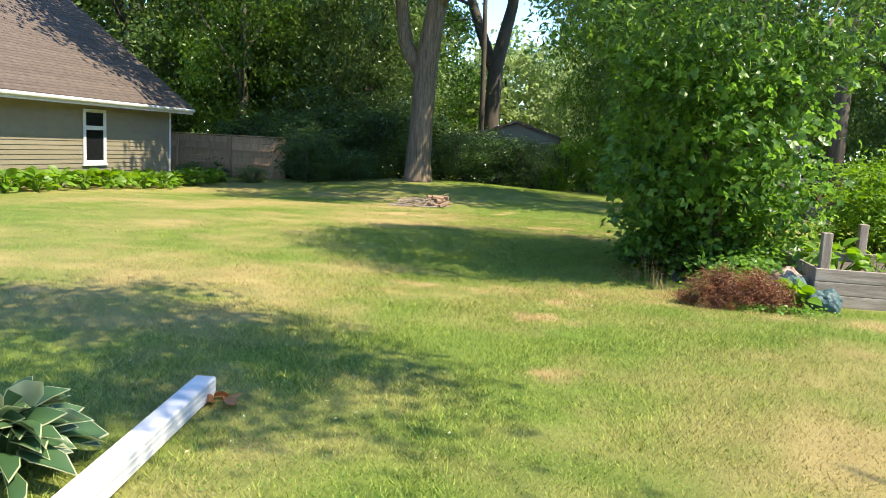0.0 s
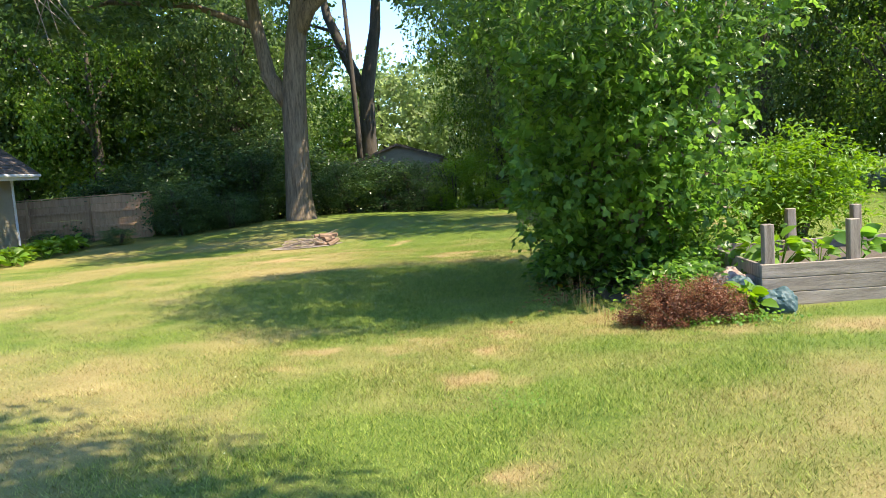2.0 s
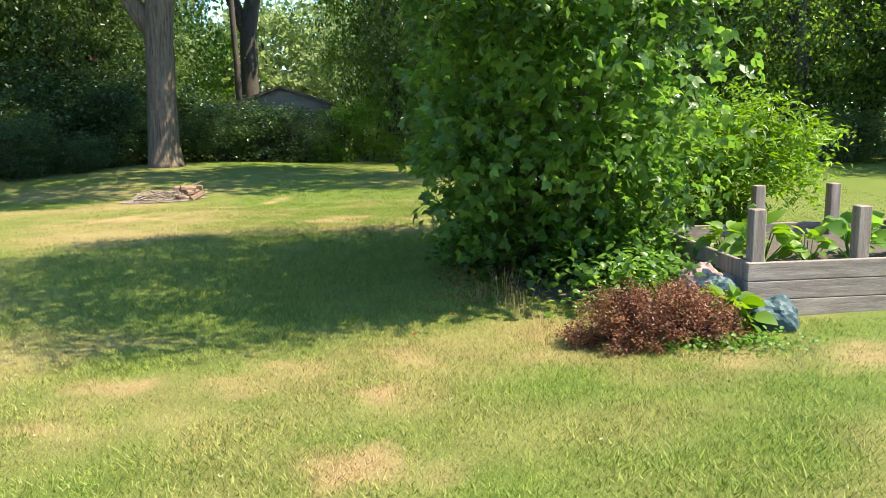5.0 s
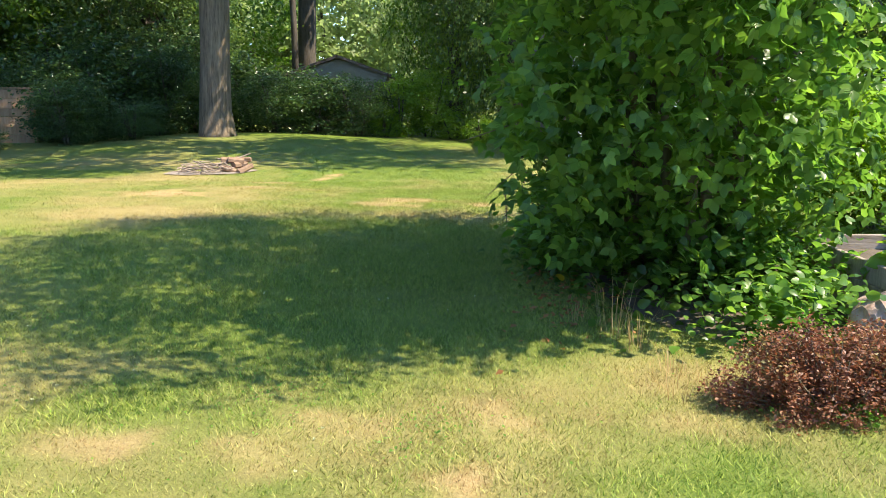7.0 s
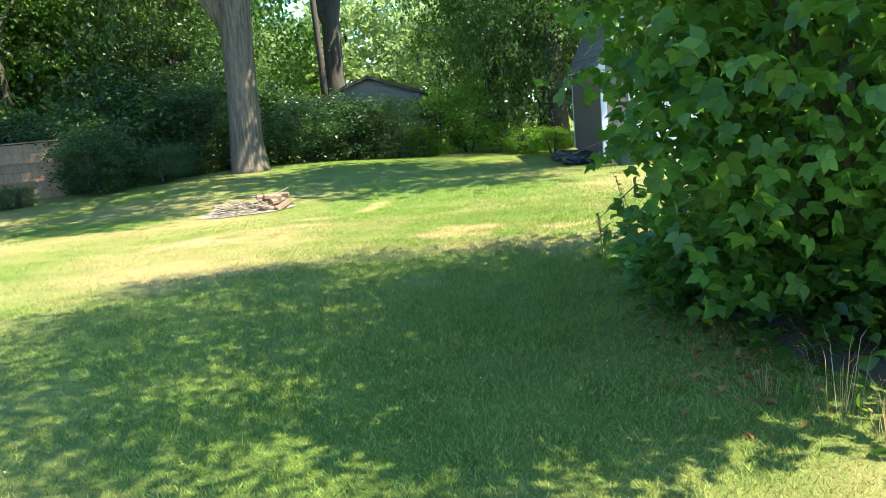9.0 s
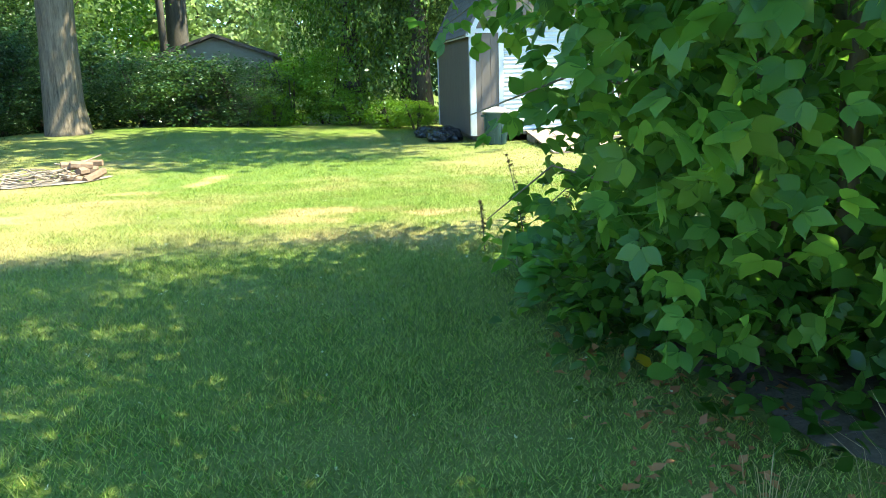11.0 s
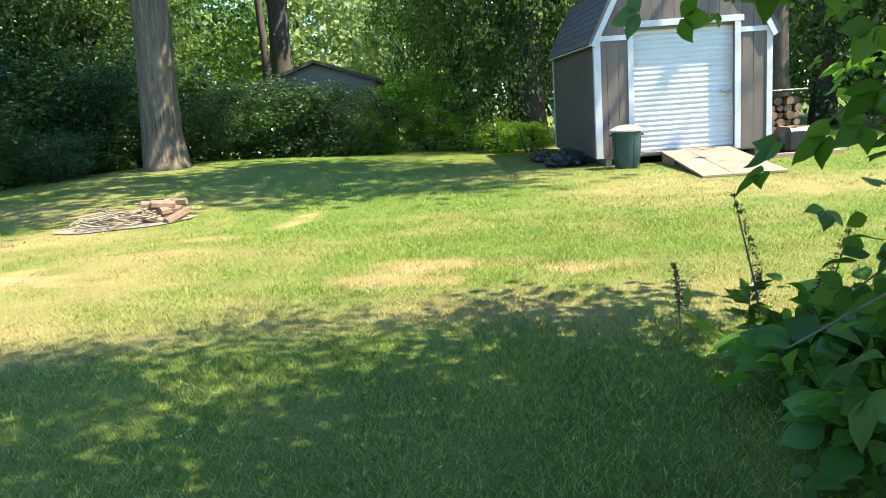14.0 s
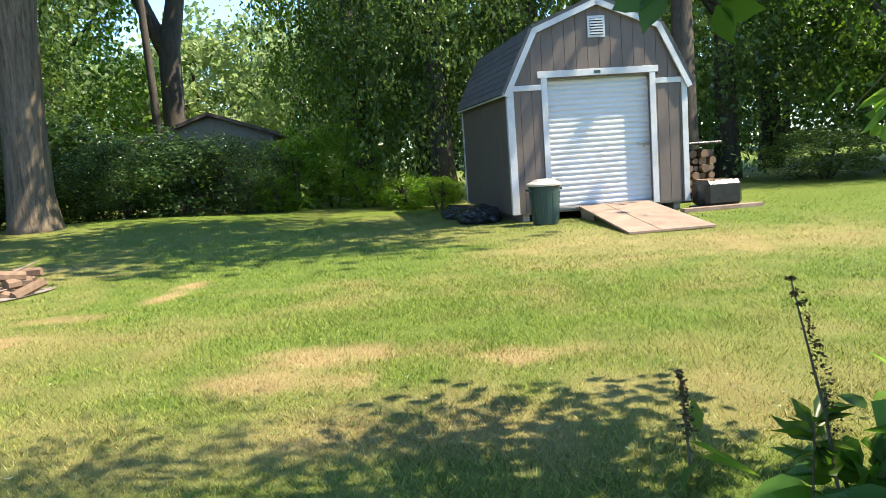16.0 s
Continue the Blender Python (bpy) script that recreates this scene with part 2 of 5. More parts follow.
def part(name, bm, material, parent=None, label="", smooth=False):
    me = bpy.data.meshes.new(name)
    bmesh.ops.recalc_face_normals(bm, faces=bm.faces)
    bm.to_mesh(me)
    bm.free()
    if smooth:
        me.shade_smooth()
    return link_mesh(name, me, material, parent, label)


def box(x0, x1, y0, y1, z0, z1, bevel=0.004, bm=None):
    own = bm is None
    bm = bmesh.new() if own else bm
    m = Matrix.Translation(((x0 + x1) / 2, (y0 + y1) / 2, (z0 + z1) / 2)) @ Matrix.Diagonal((x1 - x0, y1 - y0, z1 - z0, 1))
    made = bmesh.ops.create_cube(bm, size=1, matrix=m)
    if bevel:
        es = list({e for v in made["verts"] for e in v.link_edges})
        bmesh.ops.bevel(bm, geom=es, offset=bevel, segments=1, affect="EDGES")
    return bm


def prism(outline, y0, y1, axis="y"):
    """A solid from an outline in x and z, from y0 to y1."""
    bm = bmesh.new()
    a = [bm.verts.new((x, y0, z)) for x, z in outline]
    b = [bm.verts.new((x, y1, z)) for x, z in outline]
    bm.faces.new(a)
    bm.faces.new(b[::-1])
    n = len(a)
    for i in range(n):
        bm.faces.new((a[i], b[i], b[(i + 1) % n], a[(i + 1) % n]))
    return bm


def bar(p, q, w, d, bm=None):
    """A straight bar of that width and depth from p to q."""
    bm = bmesh.new() if bm is None else bm
    p, q = Vector(p), Vector(q)
    m = Matrix.Translation((p + q) / 2) @ (q - p).to_track_quat("Z", "Y").to_matrix().to_4x4() @ Matrix.Diagonal((w, d, (q - p).length, 1))
    bmesh.ops.create_cube(bm, size=1, matrix=m)
    return bm


def tube(points, radii, sides=8, bm=None, rough=0.0, cap=True):
    bm = bmesh.new() if bm is None else bm
    pts = [Vector(p) for p in points]
    rings = []
    for i, p in enumerate(pts):
        d = (pts[min(i + 1, len(pts) - 1)] - pts[max(i - 1, 0)]).normalized()
        a = d.cross(Vector((0.31, 0.95, 0.05))).normalized()
        b = d.cross(a)
        ring = []
        for k in range(sides):
            t = 2 * math.pi * k / sides
            r = radii[i] * (1 + rough * noise.noise(Vector((math.cos(t) * 2, math.sin(t) * 2, p.z * 0.8 + p.x))))
            ring.append(bm.verts.new(p + r * (math.cos(t) * a + math.sin(t) * b)))
        rings.append(ring)
    for r0, r1 in zip(rings, rings[1:]):
        for k in range(sides):
            bm.faces.new((r0[k], r0[(k + 1) % sides], r1[(k + 1) % sides], r1[k]))
    if cap:
        bm.faces.new(rings[0][::-1])
        bm.faces.new(rings[-1])
    return bm


def lathe(profile, sides=24, bm=None):
    bm = bmesh.new() if bm is None else bm
    rings = [[bm.verts.new((r * math.cos(2 * math.pi * k / sides), r * math.sin(2 * math.pi * k / sides), z)) for k in range(sides)] for r, z in profile]
    for r0, r1 in zip(rings, rings[1:]):
        for k in range(sides):
            bm.faces.new((r0[k], r0[(k + 1) % sides], r1[(k + 1) % sides], r1[k]))
    bm.faces.new(rings[0][::-1])
    bm.faces.new(rings[-1])
    return bm


def tri_mesh(name, verts, tris, attribute=None):
    me = bpy.data.meshes.new(name)
    n, f = len(verts), len(tris)
    me.vertices.add(n)
    me.vertices.foreach_set("co", np.asarray(verts, np.float32).ravel())
    me.loops.add(f * 3)
    me.loops.foreach_set("vertex_index", np.asarray(tris, np.int32).ravel())
    me.polygons.add(f)
    me.polygons.foreach_set("loop_start", np.arange(0, f * 3, 3, dtype=np.int32))
    if attribute is not None:
        me.attributes.new("dry", "FLOAT", "POINT").data.foreach_set("value", np.asarray(attribute, np.float32))
    me.update()
    return me


SIMPLE = (np.array([(0, 0, 0), (-0.3, 0.45, 0.08), (0, 1, -0.05), (0.3, 0.45, 0.08)]), np.array([(0, 2, 1), (0, 3, 2)]))
LONG = (np.array([(0, 0, 0), (-0.16, 0.4, 0.05), (0, 1, -0.2), (0.16, 0.4, 0.05)]), np.array([(0, 2, 1), (0, 3, 2)]))
SLIM = (np.array([(0, 0, 0), (-0.2, 0.4, 0.06), (0, 1, -0.12), (0.2, 0.4, 0.06)]), np.array([(0, 2, 1), (0, 3, 2)]))
_w = [(0, 0.0, 0.0), (-0.22, 0.12, 0.06), (-0.36, 0.38, 0.10), (-0.27, 0.70, 0.06), (0, 1.0, -0.12)]
BROAD = (np.array(_w + [(-x, y, z) for x, y, z in _w[1:4]] + [(0, 0.5, 0.02)]), np.array([(8, 1, 0), (8, 2, 1), (8, 3, 2), (8, 4, 3), (8, 0, 5), (8, 5, 6), (8, 6, 7), (8, 7, 4)]))


def leaflet(base, turn, length, width):
    """Half-folded pointed leaflet with toothed edges."""
    half = [(0.50, 0.13), (0.86, 0.27), (1.0, 0.40), (0.84, 0.55), (0.74, 0.66), (0.34, 0.84)]
    mid = [(0, 0, 0), (0, 0.35, -0.02), (0, 0.7, -0.05), (0, 1, -0.16)]
    pts = mid + [(-w * width, y, 0.05 * w - 0.10 * y * y) for w, y in half] + [(w * width, y, 0.05 * w - 0.10 * y * y) for w, y in half]
    tris = []
    for o, flip in ((4, False), (10, True)):
        for a, b, c in ((0, 1, o), (o, 1, o + 1), (o + 1, 1, o + 2), (o + 2, 1, 2), (o + 2, 2, o + 3), (o + 3, 2, o + 4), (o + 4, 2, o + 5), (o + 5, 2, 3)):
            tris.append((a, c, b) if flip else (a, b, c))
    c, sn = math.cos(turn), math.sin(turn)
    return [(base[0] + length * (x * c - y * sn), base[1] + length * (x * sn + y * c), length * z) for x, y, z in pts], tris


def compound(parts):
    vs, ts = [], []
    for base, turn, length, width in parts:
        v, t = leaflet(base, turn, length, width)
        ts += [tuple(k + len(vs) for k in f) for f in t]
        vs += v
    return np.array(vs), np.array(ts)


MAPLE = compound([((0, 0.0), 0.0, 1.0, 0.42)])
TRIFOLIATE = compound([((0, 0.5), 0.0, 1.0, 0.34), ((-0.02, 0.42), 1.0, 0.85, 0.34), ((0.02, 0.42), -1.0, 0.85, 0.34)])
STRAP = (BROAD[0] * np.array((0.62, 1.0, 1.0)), BROAD[1])


def leaves(name, at, size, gen, shape=SIMPLE, up=0.8, droop=0.3, heading=None, spread=1.0):
    """One mesh of many leaves at the given places."""
    n = len(at)
    d = gen.normal(size=(n, 3))
    d[:, 2] = d[:, 2] * 0.4 - droop
    if heading is not None:
        d = heading + d * spread
    d /= np.linalg.norm(d, axis=1, keepdims=True) + 1e-9
    nn = gen.normal(size=(n, 3)) + np.array([0.35, 0, up * 1.6])
    nn -= d * np.sum(nn * d, axis=1, keepdims=True)
    nn /= np.linalg.norm(nn, axis=1, keepdims=True) + 1e-9
    s = np.cross(d, nn)
    sz = size * gen.uniform(0.6, 1.25, (n, 1, 1))
    tv, tf = shape
    co = tv[None, :, 0:1] * s[:, None] + tv[None, :, 1:2] * d[:, None] + tv[None, :, 2:3] * nn[:, None]
    co = co * sz + at[:, None]
    tris = tf[None] + (np.arange(n) * len(tv))[:, None, None]
    me = tri_mesh(name, co.reshape(-1, 3), tris.reshape(-1, 3))
    me.shade_smooth()
    return me


def boughs(gen, clumps, each, lobes=0.25, inner=0.45, flat=0.45, spread=0.2):
    """Leaf places in clumps that fill an uneven crown of radius one."""
    c = gen.normal(size=(clumps, 3))
    c /= np.linalg.norm(c, axis=1, keepdims=True)
    r = gen.uniform(inner, 1, (clumps, 1)) ** 0.7
    lob = 1 + lobes * np.sin(c[:, 0:1] * 4 + gen.uniform(0, 6)) * np.cos(c[:, 2:3] * 5 + c[:, 1:2] * 3 + gen.uniform(0, 6))
    c = c * r * lob
    k = gen.normal(size=(clumps, each, 3)) * np.array([1, 1, flat]) * spread * gen.uniform(0.6, 1.4, (clumps, 1, 1))
    k[..., 2] -= 0.25 * np.linalg.norm(k[..., :2], axis=2)
    return (c[:, None] + k).reshape(-1, 3)


# ---- the lawn ----
DRY_PATCHES = [(-6.9, 18.3, 1.3, 0.7, 1.1), (-1.85, 10.86, 0.5, 0.32, 1.0), (-1.16, 10.9, 0.4, 0.36, 1.0), (-2.68, 10.78, 0.38, 0.25, 1.1), (-1.05, 9.8, 0.42, 0.3, 0.9), (-1.75, 11.3, 0.4, 0.45, 0.9),
               (-1.05, 11.35, 0.45, 0.3, 0.8), (-0.6, 11.6, 0.9, 0.3, 0.9), (-2.19, 18.48, 0.45, 0.28, 1.1), (-3.4, 18.65, 0.6, 0.4, 0.9), (-3.65, 18.1, 0.7, 0.3, 0.8), (-2.7, 18.7, 0.35, 0.3, 0.7),
               (-5.83, 22.25, 0.22, 0.8, 1.1), (-6.3, 20.8, 0.6, 0.35, 0.8), (-6.55, 19.6, 0.9, 0.6, 0.9), (-5.05, 7.95, 0.6, 0.3, 1.0), (-0.38, 8.1, 0.24, 0.28, 1.1), (0.6, 7.4, 0.8, 0.5, 0.5),
               (1.6, 11.6, 1.4, 0.4, 0.8), (-1.2, 22.5, 1.4, 0.6, 0.6), (-2.6, 10.1, 0.6, 0.2, 0.7)]


def value_noise(x, y, cell, seed):
    g = np.random.default_rng(seed).uniform(0, 1, (128, 128))
    u, v = x / cell + 57.3, y / cell + 31.7
    i, j = np.floor(u).astype(int), np.floor(v).astype(int)
    a, b = step(u - i), step(v - j)
    at = lambda p, q: g[p % 128, q % 128]
    return (at(i, j) * (1 - a) + at(i + 1, j) * a) * (1 - b) + (at(i, j + 1) * (1 - a) + at(i + 1, j + 1) * a) * b


def dryness(x, y):
    x, y = np.asarray(x, float), np.asarray(y, float)
    n = 0.5 * value_noise(x, y, 2.6, 1) + 0.3 * value_noise(x, y, 0.9, 2) + 0.2 * value_noise(x, y, 0.3, 3)
    d = np.clip((n - 0.36) * 1.8, 0, 0.66)
    d = d * (1 - 0.8 * step((1.15 - np.hypot((x + 2.6) / 3.4, (y - 14.4) / 2.5)) / 0.35))
    wob = 0.5 * value_noise(x, y, 0.5, 5) + 0.5 * value_noise(x, y, 0.16, 6)
    for px, py, sx, sy, amount in DRY_PATCHES:
        q = ((x - px) / sx) ** 2 + ((y - py) / sy) ** 2
        d = np.maximum(d, amount * np.clip(1.6 - q * 0.8 - 1.6 * wob, 0, 1) * 0.95)
    d = d * (1 - 0.85 * step((0.5 - np.hypot((x + 3.2) / 4.0, (y - 6.0) / 1.6)) / 0.4))
    d = d * (1 - 0.6 * step((y - 23.5) / 3)) * (1 - 0.8 * step((x - 2.0) / 1.0) * step((y - 13) / 1.5))
    return np.clip(d, 0, 1)


def build_lawn():
    xs = np.concatenate([[-400, -150, -80, -50, -36], np.arange(-28, -8, 0.5), np.arange(-8, 4, 0.12), np.arange(4, 16, 0.6), [24, 40, 80, 160, 400]])
    ys = np.concatenate([[-300, -100, -40, -15, -5], np.arange(0, 26, 0.12), np.arange(26, 44, 0.5), [52, 70, 100, 180, 500]])
    X, Y = np.meshgrid(xs, ys)
    Z = ground_z(X, Y) + 0.012 * (value_noise(X, Y, 0.35, 8) - 0.5)
    nx, ny = len(xs), len(ys)
    idx = np.arange(nx * ny).reshape(ny, nx)
    a, b, c, d = idx[:-1, :-1].ravel(), idx[:-1, 1:].ravel(), idx[1:, 1:].ravel(), idx[1:, :-1].ravel()
    tris = np.concatenate([np.stack([a, b, c], 1), np.stack([a, c, d], 1)])
    me = tri_mesh("ground", np.stack([X, Y, Z], 2).reshape(-1, 3), tris, dryness(X, Y).ravel())
    me.shade_smooth()
    tagged(link_mesh("ground", me, LAWN), "sunlit lawn of green grass with straw-coloured dry patches", "lawn", kind="structure")


def bare(x, y):
    """Where no lawn grows: the beds."""
    return ((x > 1.0) & (x < 3.6) & (y > 12.6) & (y < 14.9)) | (np.hypot((x - 0.3) / 1.3, (y - 14.95) / 1.95) < 0.93) | (x < -15.6)


def build_grass():
    gen = np.random.default_rng(11)
    n = int(21 * 28 * 8200)
    P = np.stack([gen.uniform(-15, 6, n), gen.uniform(4, 32, n)], 1)
    ax, ay, bx, by = 0.3, 4.5, -2.6, 18.5
    q = np.clip(((P[:, 0] - ax) * (bx - ax) + (P[:, 1] - ay) * (by - ay)) / ((bx - ax) ** 2 + (by - ay) ** 2), 0, 1)
    off = np.hypot(P[:, 0] - ax - q * (bx - ax), P[:, 1] - ay - q * (by - ay))
    P = P[gen.uniform(0, 1, n) < 0.85 * np.exp(-((off / 2.9) ** 2)) + 0.15 * np.exp(-((off / 8.5) ** 2))]
    P = P[~bare(P[:, 0], P[:, 1])]
    dry = dryness(P[:, 0], P[:, 1])
    keep = gen.uniform(0, 1, len(P)) > dry * 0.45
    P, dry = P[keep], dry[keep]
    n = len(P)
    dist = np.clip((P[:, 1] - 19) / 8, 0, 1)
    h = gen.uniform(0.016, 0.038, n) * (1 - 0.35 * dry) * (0.7 + 0.6 * value_noise(P[:, 0], P[:, 1], 0.4, 9))
    w = gen.uniform(0.0016, 0.0036, n) * (1 + 1.8 * dist)
    ang, lean, la = gen.uniform(0, 6.28, n), gen.uniform(0.3, 1.5, n) * h, gen.uniform(0, 6.28, n)
    base = np.stack([P[:, 0], P[:, 1], ground_z(P[:, 0], P[:, 1]) - 0.004], 1)
    side = np.stack([np.cos(ang), np.sin(ang), 0 * ang], 1) * w[:, None]
    tip = base + np.stack([np.cos(la) * lean, np.sin(la) * lean, h], 1)
    co = np.stack([base - side, base + side, tip], 1).reshape(-1, 3)
    jit = np.clip(dry + gen.normal(0, 0.16, n), 0, 1)
    me = tri_mesh("grass_blades", co, np.arange(n * 3).reshape(-1, 3), np.repeat(jit, 3))
    tagged(link_mesh("grass_blades", me, BLADE), "short mown grass blades, green mixed with dry straw", "grass", kind="stuff")


def build_clover():
    gen = np.random.default_rng(12)
    spots = [(-0.66, 9.22, 0.16, 420), (-1.4, 11.2, 0.14, 200), (-2.3, 11.5, 0.2, 260), (-2.6, 14.1, 1.6, 1500), (-4.64, 21.3, 0.25, 60), (-1.4, 6.3, 0.9, 900), (-2.4, 17.3, 0.7, 500), (-3.4, 13.0, 1.3, 900)]
    P = np.concatenate([gen.normal(0, 1, (n, 2)) * r + (x, y) for x, y, r, n in spots])
    at = np.stack([P[:, 0], P[:, 1], ground_z(P[:, 0], P[:, 1]) + gen.uniform(0.01, 0.035, len(P))], 1)
    tagged(link_mesh("clover", leaves("clover", at, 0.017, gen, SIMPLE, 1.6, 0.0), LEAF_HOSTA), "low clover and broad-leaved weeds scattered in the lawn", "weeds", kind="stuff")


def build_blossoms():
    gen = np.random.default_rng(13)
    P = np.concatenate([gen.normal(0, 1, (n, 2)) * r + (x, y) for x, y, r, n in [(-2.6, 14.4, 1.4, 60), (-1.9, 17.4, 0.7, 40), (-1.2, 6.6, 1.0, 30), (-3.2, 10.5, 1.6, 40), (-3.8, 20.5, 2.2, 40)]])
    P = P[~bare(P[:, 0], P[:, 1])]
    P = np.repeat(P, 5, 0) + gen.normal(0, 0.004, (len(P) * 5, 2))
    at = np.stack([P[:, 0], P[:, 1], ground_z(P[:, 0], P[:, 1]) + 0.045], 1)
    tagged(link_mesh("clover_blossoms", leaves("clover_blossoms", at, 0.012, gen, SIMPLE, 0.5, -0.5), CREAM), "tiny white clover blossoms scattered in the lawn", "flowers", kind="stuff")


build_blossoms()
build_lawn()
build_grass()
build_clover()

# ---- trees ----
def crown_mesh(name, seed, clumps, each, size, shape=SIMPLE, **k):
    gen = np.random.default_rng(seed)
    return leaves(name, boughs(gen, clumps, each, **k), size, gen, shape, 0.4, 0.35)


CROWNS = [crown_mesh("crown", 20 + i, 230, 66, 0.052, spread=0.12) for i in range(4)] + [crown_mesh("crown", 30 + i, 110, 48, 0.10, spread=0.17) for i in range(4)] + [crown_mesh("crown", 40 + i, 320, 70, 0.034, spread=0.10) for i in range(4)]
CROWN_MATERIALS = {}


def crown_data(i, material, tier=0):
    """tier: 0 usual, 1 far and coarse, 2 fine."""
    key = (i % 4 + 4 * tier, material.name)
    if key not in CROWN_MATERIALS:
        me = CROWNS[i % 4 + 4 * tier].copy()
        me.materials.clear()
        me.materials.append(material)
        CROWN_MATERIALS[key] = me
    return CROWN_MATERIALS[key]


def wood_tree(x, y, height, radius, low, trunk, material, i, label, bark=BARK_DARK, group="wood behind the lawn", crown_at=None, tier=None):
    """A tree of the wood: trunk, some limbs, and a crown from low to height."""
    gen = np.random.default_rng(100 + i)
    t = thing("tree", pose(x, y, gz(x, y)), label, "tree", group)
    lean = gen.normal(0, 0.25, 2)
    pts = [(lean[0] * s * s * 2, lean[1] * s * s * 2, -0.1 + height * 0.8 * s) for s in (0, 0.15, 0.35, 0.6, 0.8, 1)]
    part("trunk", tube(pts, [trunk * f for f in (1.35, 1, 0.85, 0.6, 0.4, 0.15)], 9, rough=0.2), bark, t, smooth=True)
    for k in range(4):
        a, z0 = gen.uniform(0, 6.28), height * gen.uniform(0.25, 0.55)
        s = radius * 0.75
        part("limb", tube([(0, 0, z0), (math.cos(a) * s * 0.4, math.sin(a) * s * 0.4, z0 + 0.12 * height), (math.cos(a) * s, math.sin(a) * s, z0 + 0.3 * height)], [trunk * 0.4, trunk * 0.28, trunk * 0.08], 6), bark, t)
    if tier is None:
        tier = 1 if math.hypot(x + 2, y - 9) > 42 else 2 if radius > 3 and -10 < x < 10 else 0
    c = link_mesh("crown", crown_data(i, material, tier), material, t)
    c.matrix_local = pose(0, 0, (height + low) / 2, 0, 0, gen.uniform(0, 360)) @ Matrix.Diagonal((radius, radius, (height - low) / 2, 1))
    if crown_at is not None:
        c.matrix_local = crown_at
    return t


def blob_shrub(x, y, r, h, material, i, label, category="shrub", group="", low=0.0):
    """A shrub: stems and a crown of leaves down to the ground."""
    gen = np.random.default_rng(300 + i)
    t = thing("shrub", pose(x, y, gz(x, y)), label, category, group)
    for k in range(4):
        a = gen.uniform(0, 6.28)
        part("stem", tube([(0.1 * math.cos(a), 0.1 * math.sin(a), -0.05), (r * 0.4 * math.cos(a), r * 0.4 * math.sin(a), h * 0.5), (r * 0.6 * math.cos(a), r * 0.6 * math.sin(a), h * 0.85)], [0.04, 0.03, 0.012], 6), BARK_DARK, t)
    c = link_mesh("crown", crown_data(i, material, int(i % 2 == 0)), material, t)
    c.matrix_local = pose(0, 0, (h + low) / 2, 0, 0, gen.uniform(0, 360)) @ Matrix.Diagonal((r, r, (h - low) / 2 * 1.02, 1))
    return t


